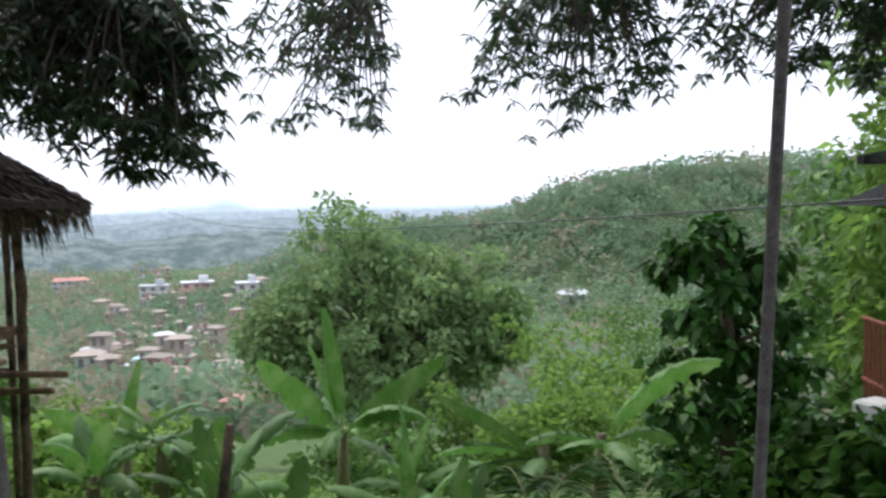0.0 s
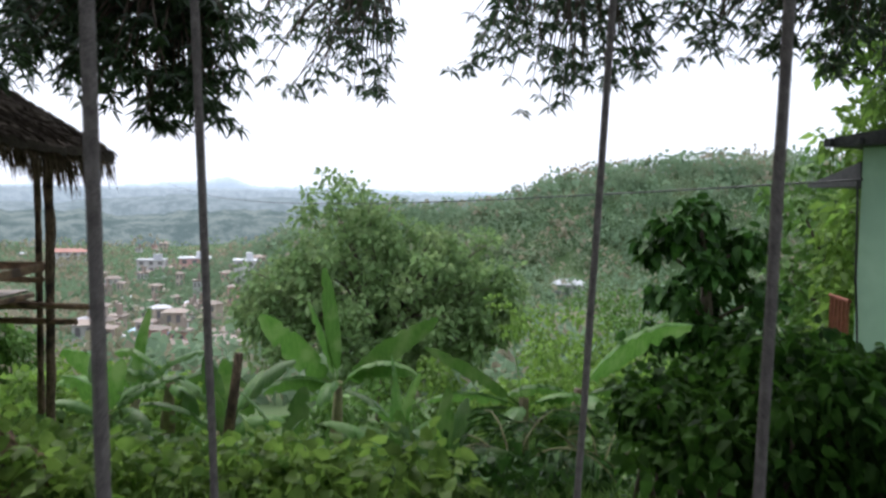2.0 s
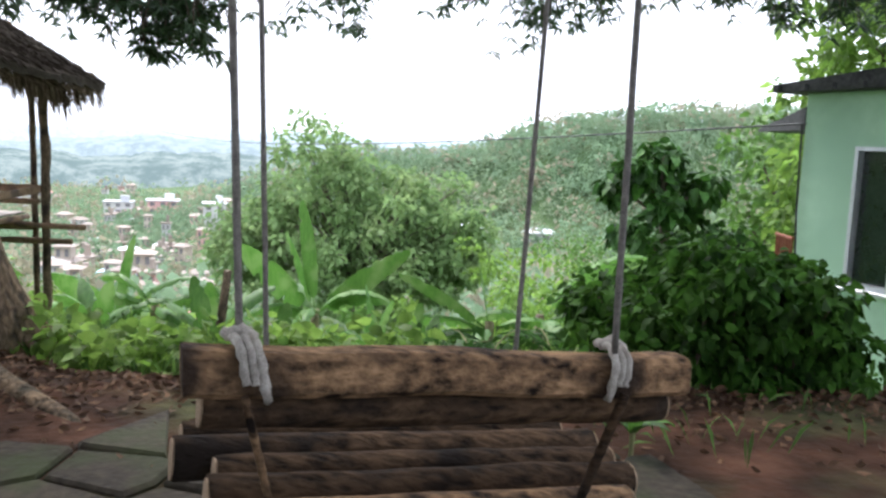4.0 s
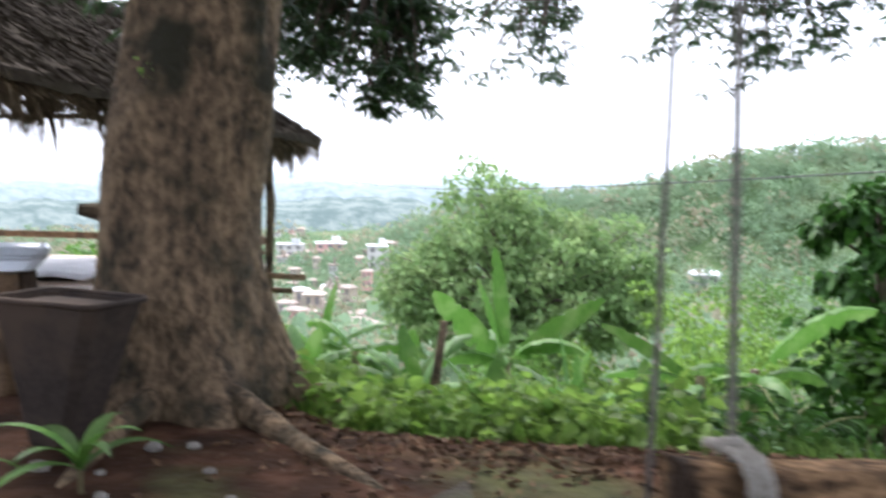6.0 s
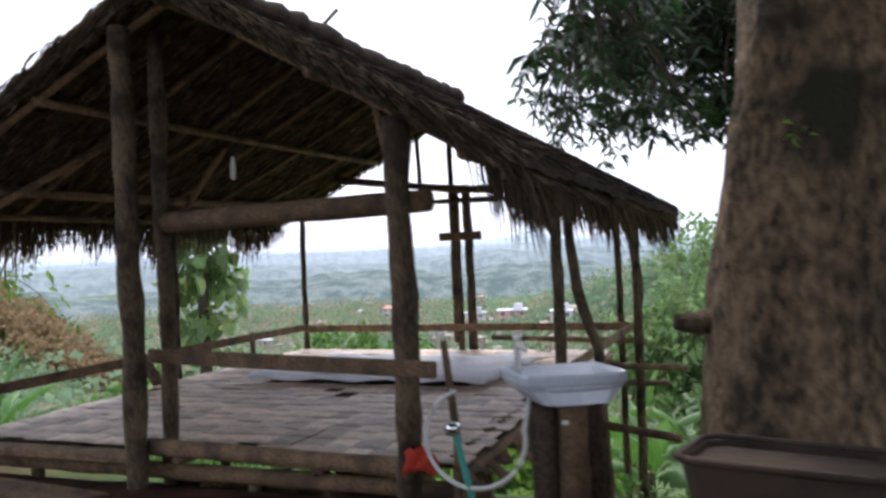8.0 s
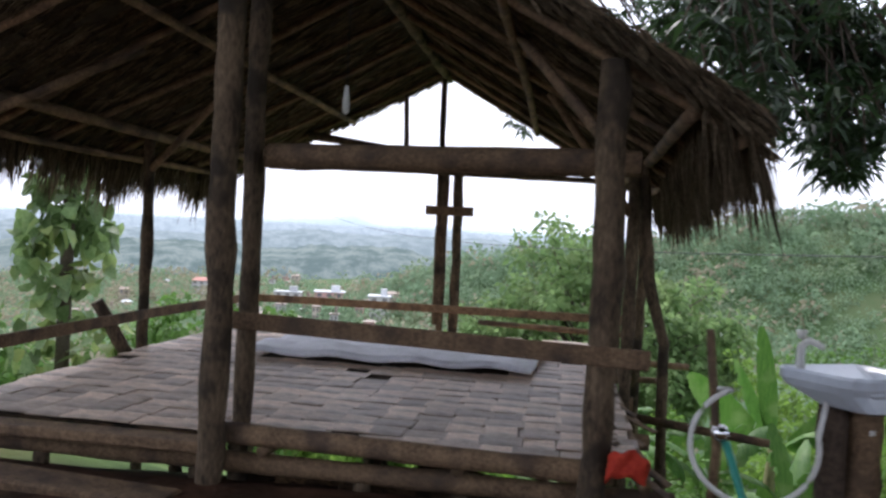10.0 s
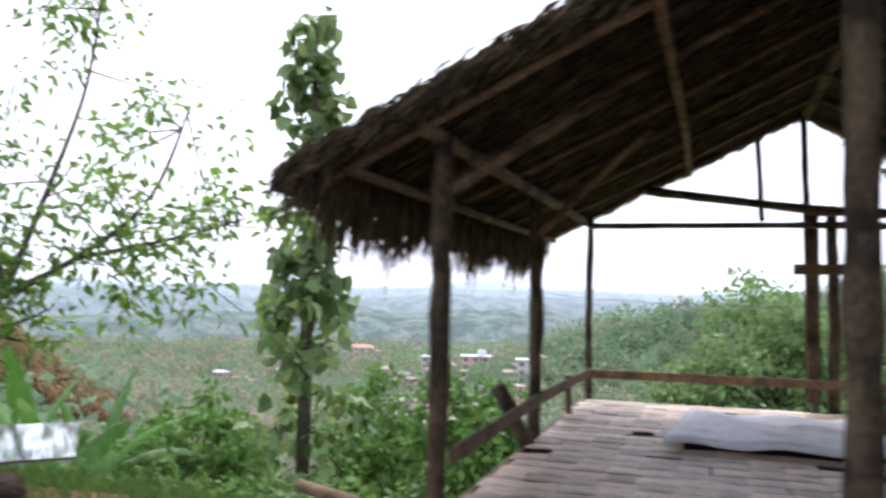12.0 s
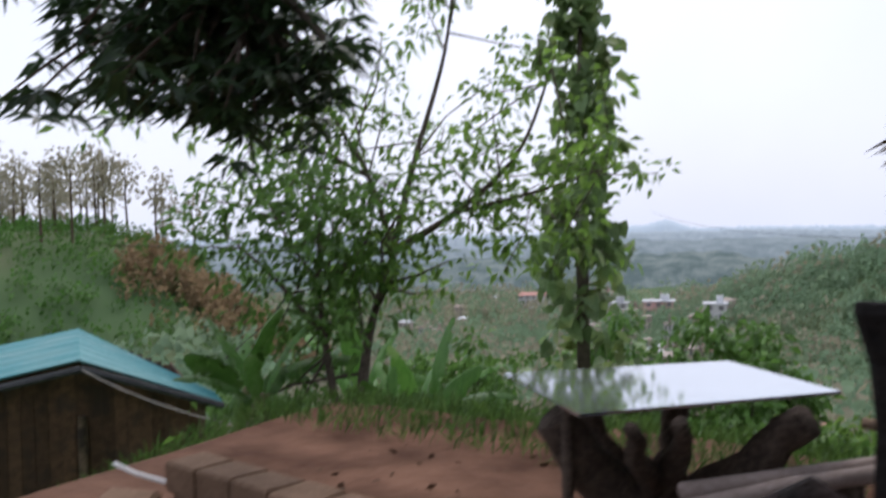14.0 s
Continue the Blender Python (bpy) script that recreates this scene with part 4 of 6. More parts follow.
# ---- wash basin, hoses, tub beside the trunk ----
def basin():
    e = thing("wash_basin", "grey-white ceramic wash basin set on upright logs", "sink")
    u = Vector((0.80, 0.597, -0.03)).normalized()
    n = Vector((-0.597, 0.80, 0)).normalized()
    c = Vector((-1.27, 4.67, 0.84))
    hw, hd = 0.25, 0.175
    outline = [(-1, -0.55), (-0.93, -0.85), (-0.7, -1), (0, -1.05), (0.7, -1), (0.93, -0.85), (1, -0.55), (1, 0.8), (0.92, 1), (-0.92, 1), (-1, 0.8)]
    rings = [(0.30, -0.14, 0.30), (0.66, -0.12, 0.64), (0.92, -0.06, 0.92), (1.0, -0.03, 1.0), (1.01, 0.0, 1.01), (0.985, 0.012, 0.985), (0.93, 0.008, 0.92),
             (0.86, -0.005, 0.80), (0.78, -0.05, 0.66), (0.62, -0.09, 0.5), (0.3, -0.11, 0.25)]
    vs, fs = [], []
    for sx, dz, sy in rings:
        for a, b in outline:
            back = -0.06 if dz < -0.04 and sx < 0.8 else 0
            vs.append(c + u * a * hw * sx + n * (b * hd * sy + back) + Vector((0, 0, dz)))
    k = len(outline)
    for i in range(len(rings) - 1):
        for j in range(k):
            fs.append((i * k + j, i * k + (j + 1) % k, (i + 1) * k + (j + 1) % k, (i + 1) * k + j))
    fs += [tuple(reversed(range(k))), tuple(range((len(rings) - 1) * k, len(rings) * k))]
    part("bowl", Shape().add(vs, fs), CERAMIC, e)
    part("overflow_hole", Shape().tube([c + n * (hd * 0.62) + Vector((0, 0, -0.035)), c + n * (hd * 0.56) + Vector((0, 0, -0.045))], 0.012, 10), TUB, e)
    rng = random.Random(2)
    for a, b, r, m in ((-0.105, 0.02, 0.06, ROOT), (0.015, -0.03, 0.068, RAIL), (0.125, 0.03, 0.06, ROOT), (0.03, 0.10, 0.06, ROOT)):
        p = c + u * a + n * b
        k = [(p.x + rng.uniform(-.008, .008), p.y + rng.uniform(-.008, .008), z) for z in np.linspace(-0.05, 0.72, 8)]
        part("support_log", Shape().tube(k, [r * rng.uniform(0.94, 1.05) for _ in k], 12, 0.05, 3), m, e, smooth=True)
    t = c - u * 0.17 + n * 0.13
    part("tap", Shape().tube([t, t + Vector((0, 0, 0.09)), t - n * 0.03 + Vector((0, 0, 0.12)), t - n * 0.10 + Vector((0, 0, 0.10))], [0.018, 0.016, 0.014, 0.012], 10), HOSE, e, "pale plastic tap", True)
    part("tap_handle", Shape().tube([t + Vector((0, 0, 0.12)), t + Vector((0, 0, 0.155))], [0.012, 0.022], 10), HOSE, e, "", True)
    part("tag", Shape().box(c - u * 0.055 - n * 0.115 + Vector((0, 0, -0.205)), (0.03, 0.006, 0.018), u.to_track_quat("X", "Z").to_matrix().to_4x4()), HOSE, e, "small pale paper tag")
    return e, u, n, c


_, BU, BN, BC = basin()


def water_tap():
    e = thing("standpipe_tap", "garden tap on a thin stake with white and green hoses", "tap")
    p = Vector((-1.79, 4.60, 0.58))
    part("stake", Shape().tube([(p.x - 0.02, p.y + 0.06, -0.05), (p.x, p.y + 0.05, 0.5), (p.x - 0.05, p.y + 0.05, 0.98)], [0.022, 0.02, 0.016], 8, 0.08), RAIL, e, smooth=True)
    part("valve", Shape().tube([p + Vector((0, 0.05, 0)), p, p - Vector((0, 0.04, 0))], [0.02, 0.035, 0.03], 12), CHROME, e, "chrome valve", True)
    cx = Vector((-1.67, 4.55, 0.55))
    ring = [cx + Vector((math.cos(t) * 0.24, 0.02 * math.sin(t), math.sin(t) * 0.225)) for t in np.linspace(radians(112), radians(372), 44)]
    ring = [p + Vector((-0.01, 0.02, 0.17)), *ring, BC - BU * 0.17 + Vector((0, 0, -0.10))]
    part("white_hose", Shape().tube(ring, 0.011, 8), HOSE, e, "coiled white hose", True)
    part("green_hose", Shape().tube([p + Vector((0.02, -0.02, -0.03)), p + Vector((0.08, -0.06, -0.22)), p + Vector((0.17, -0.10, -0.46)), p + Vector((0.26, -0.12, -0.57))], 0.016, 8), GREENHOSE, e, "green hose", True)
    cloth = Shape()
    vs, fs = [], []
    for i in range(7):
        for j in range(6):
            vs.append((-2.20 + 0.03 * i + 0.008 * math.sin(j), 4.93 + 0.02 * math.sin(i * 1.9 + j), 0.40 - 0.024 * j - 0.012 * abs(i - 3) + 0.01 * math.sin(i * 2.1)))
    for i in range(6):
        for j in range(5):
            fs.append((i * 6 + j, (i + 1) * 6 + j, (i + 1) * 6 + j + 1, i * 6 + j + 1))
    ob = part("red_rag", cloth.add(vs, fs), RED, smooth=True)
    so = ob.modifiers.new("thickness", "SOLIDIFY")
    so.thickness = 0.006
    tagged(ob, "crumpled red rag hung on the hut edge log", "rag")
    return e


water_tap()


def tub():
    e = thing("tapered_tub", "dark rust-brown tapered tub standing against the mango trunk", "tub")
    m = Matrix.Translation((-0.37, 3.95, 0)) @ pose(0, 0, 0, 0, 0, -14) @ Matrix.Diagonal((0.93, 0.93, 1.04, 1))

    def shell(rings):
        vs, fs = [], []
        for a, b, z in rings:
            q = 0.05
            for x, y in ((-a + q, -b), (a - q, -b), (a, -b + q), (a, b - q), (a - q, b), (-a + q, b), (-a, b - q), (-a, -b + q)):
                vs.append(m @ Vector((x - 0.10 * (0.655 - z), y, z)))
        n = len(rings)
        for i in range(n - 1):
            for j in range(8):
                fs.append((i * 8 + j, i * 8 + (j + 1) % 8, (i + 1) * 8 + (j + 1) % 8, (i + 1) * 8 + j))
        return vs, fs + [tuple(reversed(range(8))), tuple(range((n - 1) * 8, n * 8))]
    part("body", Shape().add(*shell([(0.13, 0.10, 0.0), (0.145, 0.115, 0.02), (0.335, 0.19, 0.655), (0.32, 0.175, 0.655), (0.315, 0.17, 0.635)])), TUB, e)
    ring = [m @ Vector(q) for q in ((-0.30, -0.195, 0.66), (0.30, -0.195, 0.66), (0.345, -0.15, 0.66), (0.345, 0.15, 0.66), (0.30, 0.195, 0.66), (-0.30, 0.195, 0.66), (-0.345, 0.15, 0.66), (-0.345, -0.15, 0.66), (-0.30, -0.195, 0.66))]
    part("rim", Shape().tube(ring, 0.014, 8), TUB, e, "rolled rim", True)


tub()


def mat_thing():
    s = Shape()
    n, k = 26, 14
    rg = random.Random(8)
    top = [[Vector((-5.0 + 2.36 * i / n + (0.12 * j / k), 7.55 + 1.55 * j / k, 0.262 + 0.014 * math.sin(i * 0.9 + j * 0.5) + 0.012 * math.sin(j * 1.7) + rg.uniform(0, .006))) for j in range(k + 1)] for i in range(n + 1)]
    vs = [p for r in top for p in r]
    fs = [(i * (k + 1) + j, (i + 1) * (k + 1) + j, (i + 1) * (k + 1) + j + 1, i * (k + 1) + j + 1) for i in range(n) for j in range(k)]
    ob = part("sleeping_mat", s.add(vs, fs), BLANKET, smooth=True)
    so = ob.modifiers.new("thickness", "SOLIDIFY")
    so.thickness = 0.035
    so.offset = 1
    tagged(ob, "crumpled grey-white mat spread on the bamboo floor", "mat")


mat_thing()


# ---- blackened stump chair, root table, logs, shed, low wall ----
def stump_chair():
    e = thing("stump_chair", "tall blackened tree stump chair with a jagged back", "chair")
    c = Vector((-6.56, 2.83, 0))
    along, out = Vector((0.42, 0.907, 0)), Vector((-0.907, 0.42, 0))
    edge = [(-0.19, 0.0), (-0.16, 0.45), (-0.15, 0.84), (-0.165, 0.98), (-0.19, 1.05), (-0.208, 1.095), (-0.203, 1.118), (-0.182, 1.12), (-0.168, 1.095), (-0.15, 1.066), (-0.118, 1.075), (-0.085, 1.105),
            (-0.07, 1.152), (-0.05, 1.146), (-0.02, 1.152), (0.0, 1.148), (0.012, 1.157), (0.028, 1.132), (0.06, 1.125), (0.085, 1.095), (0.115, 1.06), (0.132, 1.052), (0.145, 1.068), (0.165, 1.062), (0.178, 1.082), (0.196, 1.078), (0.203, 1.05),
            (0.19, 0.84), (0.195, 0.45), (0.21, 0.0)]
    vs = []
    for k, (depth, grow) in enumerate(((-0.042, 0.95), (-0.028, 1.0), (0.028, 1.0), (0.042, 0.95))):
        for a, z in edge:
            wob = 0.010 * math.sin(a * 40 + z * 23 + k)
            vs.append(c + along * (a * grow * 1.18) + out * (depth * (1.25 - 0.35 * z) + wob) + Vector((0, 0, z * (0.985 + 0.015 * grow) - 0.05)))
    m_ = len(edge)
    fs = [tuple(reversed(range(m_))), tuple(range(3 * m_, 4 * m_))]
    for k in range(3):
        fs += [(k * m_ + q, k * m_ + (q + 1) % m_, (k + 1) * m_ + (q + 1) % m_, (k + 1) * m_ + q) for q in range(m_)]
    part("back", Shape().add([v_ + Vector((0, 0, 0.05)) for v_ in vs], fs), CHAR, e)
    part("seat", Shape().tube([c + out * 0.20 - Vector((0, 0, 0.05)), c + out * 0.22 + Vector((0, 0, 0.40)), c + out * 0.22 + Vector((0, 0, 0.45))], [0.19, 0.17, 0.14], 18, 0.07), CHAR, e, smooth=True)
    part("armrest", Shape().tube([c - along * 0.14 + Vector((0, 0, 0.55)), c - along * 0.17 + out * 0.18 + Vector((0, 0, 0.66)), c - along * 0.17 + out * 0.36 + Vector((0, 0, 0.55))], [0.055, 0.05, 0.04], 10, 0.1), CHAR, e, smooth=True)
    return e


stump_chair()


def root_table():
    e = thing("root_table", "thin mirror-bright glass tabletop on a gnarled dark root base", "table")
    z = 0.677
    quad = [(-7.56, 3.30), (-6.83, 4.05), (-7.343, 4.64), (-8.15, 3.93)]
    s = Shape().prism(quad, z - 0.012, z)
    part("tabletop", s, GLASSTOP, e, "pale sheet reflecting sky and leaves")
    c = Vector((-7.44, 3.85, 0))
    part("root_base", Shape().tube([c + Vector((0.04, 0, -0.08)), c + Vector((0, 0, 0.08)), c + Vector((0.01, 0.01, 0.22)), c + Vector((0.02, 0.02, 0.34))], [0.25, 0.19, 0.15, 0.10], 16, 0.12, 2), ROOT, e, smooth=True)
    for seed, (dx, dy, r, low) in enumerate(((-0.34, -0.30, 0.085, 0.12), (0.50, 0.02, 0.075, 0.16), (0.16, -0.34, 0.04, 0.22), (-0.05, 0.42, 0.06, 0.15), (0.03, -0.50, 0.035, 0.28), (-0.42, 0.12, 0.06, 0.14))):
        rg = random.Random(seed)
        pts = [c + Vector((dx * t + rg.uniform(-.02, .02), dy * t + rg.uniform(-.02, .02), low + (0.66 - 0.75 * r - low) * (t ** 1.3))) for t in np.linspace(0, 1, 10)]
        part("root_arm", Shape().tube(pts, [r * (1.7 - 0.9 * t) * rg.uniform(0.9, 1.1) for t in np.linspace(0, 1, 10)], 12, 0.12, 5 + seed), ROOT, e, smooth=True)
    p = Vector((-7.70, 3.52, 0))
    part("leg", Shape().tube([(p.x, p.y, -0.05), (p.x + 0.01, p.y, z - 0.012)], 0.022, 8, 0.05), ROOT, e, smooth=True)
    return e


root_table()


def bench_logs():
    e = thing("log_bench", "low bench of two grey peeled logs", "bench", at=(0, 0, 0))
    a, b = Vector((-7.28, 3.50, 0.40)), Vector((-6.70, 4.02, 0.43))
    n = Vector((0.5, -0.87, -0.1)).normalized() * 0.07
    for k in (0, 1):
        part("seat_log", Shape().tube([a + n * k - Vector((0, 0, 0.03 * k)), (a + b) / 2 + n * k, b + n * k], 0.03, 12, 0.04), material("peeled_log", (0.27, 0.21, 0.18), (0.40, 0.32, 0.28), 8, 0.8, 0.4) if k == 0 else bpy.data.materials["peeled_log"], e, smooth=True)
    for q in (a.lerp(b, 0.2), a.lerp(b, 0.8)):
        part("leg", Shape().tube([(q.x + n.x / 2, q.y + n.y / 2, -0.05), (q.x + n.x / 2, q.y + n.y / 2, q.z - 0.03)], 0.05, 10, 0.06), ROOT, e, smooth=True)


bench_logs()


def shed():
    e = thing("bamboo_shed", "brown bamboo-walled shed under a teal corrugated metal roof", "shed")
    R = Vector((-15.2, 9.17, -1.0))
    u = Vector((-0.579, -0.815, 0)).normalized()
    v = Vector((-0.815, 0.579, 0)).normalized()
    half, length, rise = 1.85, 4.6, 0.74
    over = 0.28
    for sgn in (0, 1):
        vs, fs = [], []
        cols, rows = 60, 8
        for i in range(cols + 1):
            for j in range(rows + 1):
                t = j / rows
                deep = 0.8 + (length - 0.8) * t if sgn == 0 else length
                q = R + v * (deep * i / cols) + u * (half * (t if sgn == 0 else 2 - t)) + Vector((0, 0, rise * t if sgn == 0 else rise - 0.32 * (1 - t)))
                q.z += 0.016 * math.cos(i * math.pi * 0.9) 
                vs.append(q)
        for i in range(cols):
            for j in range(rows):
                a = i * (rows + 1) + j
                fs.append((a, a + rows + 1, a + rows + 2, a + 1))
        ob = part("roof_sheet", Shape().add(vs, fs), TEAL, e, smooth=False)
        so = ob.modifiers.new("thickness", "SOLIDIFY")
        so.thickness = 0.012
    floor_z = -3.6
    A, B = R + u * over + v * over, R + u * (2 * half - over) + v * over
    C = R + u * (2 * half - over) + v * (length - over)
    D = R + u * over + v * (length - over)
    for p, q, gable in ((A, B, True), (B, C, False), (C, D, True), (D, A, False)):
        d = q - p
        L = d.length
        dn = d.normalized()
        rot = dn.to_track_quat("X", "Z").to_matrix().to_4x4()
        n = int(L / 0.16)
        for i in range(n):
            t = (i + 0.5) / n
            top = R.z + 0.04
            if gable:
                t = t if p is A else 1 - t
                top = R.z + (rise * t * 2 if t < 0.5 else rise - 0.32 * (t * 2 - 1)) * 0.97 - 0.04
            w = p + d * ((i + 0.5) / n)
            part("wall_board", Shape().box((w.x, w.y, (floor_z + top) / 2), (L / n * 0.96, 0.035, top - floor_z), rot, 0.006), SHEDWALL, e)
    for p in (A, B, C, D, (A + B) / 2):
        part("corner_post", Shape().tube([(p.x - v.x * 0.06, p.y - v.y * 0.06, floor_z - 0.2), (p.x - v.x * 0.06, p.y - v.y * 0.06, R.z - 0.04)], 0.06, 9, 0.05), POST, e)
    a = R + u * half - v * 0.05 + Vector((0, 0, rise - 0.1))
    part("fascia", Shape().tube([R + Vector((0, 0, -0.05)) - v * 0.02, a], 0.05, 6), TAR, e)
    b = R + u * 2 * half - v * 0.05 + Vector((0, 0, rise - 0.42))
    part("fascia", Shape().tube([a, b], 0.05, 6), TAR, e)
    drop = [a.lerp(Vector((-11.6, 6.6, -0.55)), t) - Vector((0, 0, 0.5 * t * (1 - t))) for t in np.linspace(0, 1, 14)]
    part("cable", Shape().tube(drop, 0.007, 6), ROPE, e, "pale slack cable")
    return e


shed()


def low_wall():
    e = thing("low_brick_wall", "short crumbling wall of tan mud bricks", "wall")
    rg = random.Random(9)
    a, d = Vector((-9.48, 3.33, 0)), Vector((0.98, -0.19, 0)).normalized()
    rot = d.to_track_quat("X", "Z").to_matrix().to_4x4()
    base = Shape().box(a + d * 1.1 + Vector((0, 0, 0.0)), (2.1, 0.17, 0.36), rot, 0.01)
    part("core", base, BRICK, e)
    for row in range(3):
        for i in range(9):
            if row == 2 and i > 6:
                continue
            c = a + d * (0.13 + i * 0.25 + (0.12 if row % 2 else 0)) + Vector((0, 0, -0.06 + row * 0.15))
            part("brick", Shape().box(c, (0.235, 0.205, 0.142), rot @ pose(0, 0, 0, rg.uniform(-2, 2), 0, rg.uniform(-2, 2)), 0.012), BRICK, e)
    part("pipe", Shape().tube([(-9.90, 3.28, 0.235), (-9.72, 3.25, 0.22), (-9.45, 3.25, 0.20)], 0.011, 8), HOSE, e, "pale plastic pipe end")
    part("block", Shape().box((-9.60, 3.10, 0.06), (0.24, 0.2, 0.24), pose(0, 0, 0, 0, 6, 32), 0.02), BRICK, e, "broken end block")
    return e


low_wall()


# ---- mint house ----
def mint_house():
    e = thing("mint_house", "mint-green plastered house with dark flat roof and aluminium window", "house")
    c = Vector((7.443, 10.762, 0))
    u = Vector((0.408, -0.913, 0)).normalized()
    n = Vector((0.913, 0.408, 0)).normalized()
    rot = u.to_track_quat("X", "Z").to_matrix().to_4x4()
    lo, hi, T = -2.4, 1.98, 0.2
    w0, w1, z0, z1 = 0.755, 1.95, -0.349, 1.331
    L, Dp = 5.0, 5.5

    def slab(a0, a1, zz0, zz1, name="wall", mat=MINT):
        p = c + u * ((a0 + a1) / 2) + n * (T / 2) + Vector((0, 0, (zz0 + zz1) / 2))
        return part(name, Shape().box(p, (a1 - a0, T, zz1 - zz0), rot), mat, e)
    slab(0, w0, lo, hi)
    slab(w1, L, lo, hi)
    slab(w0, w1, lo, z0)
    slab(w0, w1, z1, hi)
    q = c + n * (Dp / 2 + T / 2) + u * (T / 2)
    part("wall", Shape().box(q + Vector((0, 0, (lo + hi) / 2)), (T, Dp - T, hi - lo), rot), MINT, e)
    q = c + n * (Dp / 2 + T / 2) + u * (L - T / 2)
    part("wall", Shape().box(q + Vector((0, 0, (lo + hi) / 2)), (T, Dp - T, hi - lo), rot), MINT, e)
    q = c + u * (L / 2) + n * (Dp + T / 2)
    part("wall", Shape().box(q + Vector((0, 0, (lo + hi) / 2)), (L, T, hi - lo), rot), MINT, e)
    part("floor", Shape().box(c + u * (L / 2) + n * (Dp / 2) + Vector((0, 0, lo + 0.1)), (L - 0.42, Dp - 0.42, 0.1), rot), TAR, e)
    # roof: overhanging dark sheet tilted down to the valley
    vs = []
    for z_ in (0.004, 1.0):
        for au, an in ((-0.32, -0.28), (L + 0.3, -0.28), (L + 0.3, Dp + 0.4), (-0.32, Dp + 0.4)):
            vs.append(c + u * au + n * an + Vector((0, 0, hi + (z_ if z_ < 0.5 else (0.10 if au < 0 else 0.58)))))
    part("roof", Shape().add(vs, [(3, 2, 1, 0), (4, 5, 6, 7), (0, 1, 5, 4), (1, 2, 6, 5), (2, 3, 7, 6), (3, 0, 4, 7)]), TAR, e, "dark weathered roof slab")
    for k in range(14):
        p = c + u * (-0.2 + k * 0.4) - n * 0.3
        part("roof_batten", Shape().box(p + Vector((0, 0, hi + 0.05)), (0.06, 0.10, 0.07), rot), TAR, e)
    # sloping awning beyond the corner
    a = c - u * 0.004 + n * 0.02
    prof = [(0.05, 1.82), (1.50, 1.56), (1.50, 1.52), (0.05, 1.52)]
    vs, fs = [], []
    for k in (0.0, 1.5):
        for d_, z_ in prof:
            vs.append(a + Vector((0.01, 1.0, 0)) * d_ + n * k + Vector((0, 0, z_)))
    fs = [(3, 2, 1, 0), (4, 5, 6, 7)] + [(i, (i + 1) % 4, 4 + (i + 1) % 4, 4 + i) for i in range(4)]
    part("awning", Shape().add(vs, fs), TAR, e, "dark sloping awning")
    # window
    win = part("window", Shape().box(c + u * ((w0 + w1) / 2) + n * 0.10 + Vector((0, 0, (z0 + z1) / 2)), (w1 - w0 - 0.08, 0.012, z1 - z0 - 0.08), rot), DARKGLASS, e, "dark glass")
    for a0, a1, b0, b1 in ((w0, w1, z0, z0 + 0.05), (w0, w1, z1 - 0.05, z1), (w0, w0 + 0.05, z0 + 0.05, z1 - 0.05), (w1 - 0.05, w1, z0 + 0.05, z1 - 0.05), ((w0 + w1) / 2 - 0.025, (w0 + w1) / 2 + 0.025, z0 + 0.05, z1 - 0.05)):
        p = c + u * ((a0 + a1) / 2) + n * 0.05 + Vector((0, 0, (b0 + b1) / 2))
        part("frame_bar", Shape().box(p, (a1 - a0, 0.13, b1 - b0), rot), ALU, win)
    part("sill", Shape().box(c + u * ((w0 + w1) / 2) - n * 0.04 + Vector((0, 0, z0 - 0.03)), (w1 - w0 + 0.1, 0.12, 0.05), rot, 0.008), ALU, win)
    # drain cable down the corner, red door leaf and pale block below
    part("cable", Shape().tube([c - u * 0.03 - n * 0.03 + Vector((0, 0, 1.6)), c + u * 0.02 - n * 0.04 + Vector((0, 0, 0.4)), c + u * 0.14 - n * 0.04 + Vector((0, 0, -1.0))], 0.014, 6), WIRE, e)
    s = thing("red_gate", "rust-red metal gate beside the house corner", "gate")
    g = Vector((8.22, 12.5, 0))
    rust = material("rusted_gate_paint", (0.13, 0.04, 0.022), (0.24, 0.08, 0.045), 14, 0.8, 0.3)
    for k in range(5):
        part("bar", Shape().tube([(g.x + 0.02 * k, g.y + 0.16 * k, -2.2), (g.x + 0.02 * k, g.y + 0.16 * k, -0.05)], 0.03, 6), rust, s)
    part("top_bar", Shape().tube([(g.x, g.y - 0.05, -0.05), (g.x + 0.08, g.y + 0.7, -0.05)], 0.03, 6), rust, s)
    part("lower_bar", Shape().tube([(g.x, g.y - 0.05, -0.9), (g.x + 0.08, g.y + 0.7, -0.9)], 0.03, 6), rust, s)


mint_house()


def stick_post():
    s = Shape().tube([(0.45, 8.70, -1.6), (0.55, 8.71, -0.8), (0.626, 8.72, -0.19)], [0.055, 0.05, 0.042], 9, 0.08)
    tagged(part("fence_stake", s, POST, smooth=True), "leaning dark wooden stake among banana leaves", "stake")


stick_post()


def cable_line():
    a, b = Vector((-37.6, 109.3, 4.4)), Vector((7.42, 10.7, 1.6))
    pts = [a.lerp(b, t) - Vector((0, 0, 1.9 * 4 * t * (1 - t))) for t in np.linspace(0, 1, 40)]
    tagged(part("overhead_cable", Shape().tube(pts, 0.014, 5), WIRE), "thin black overhead cable sagging across the valley view", "cable")


cable_line()

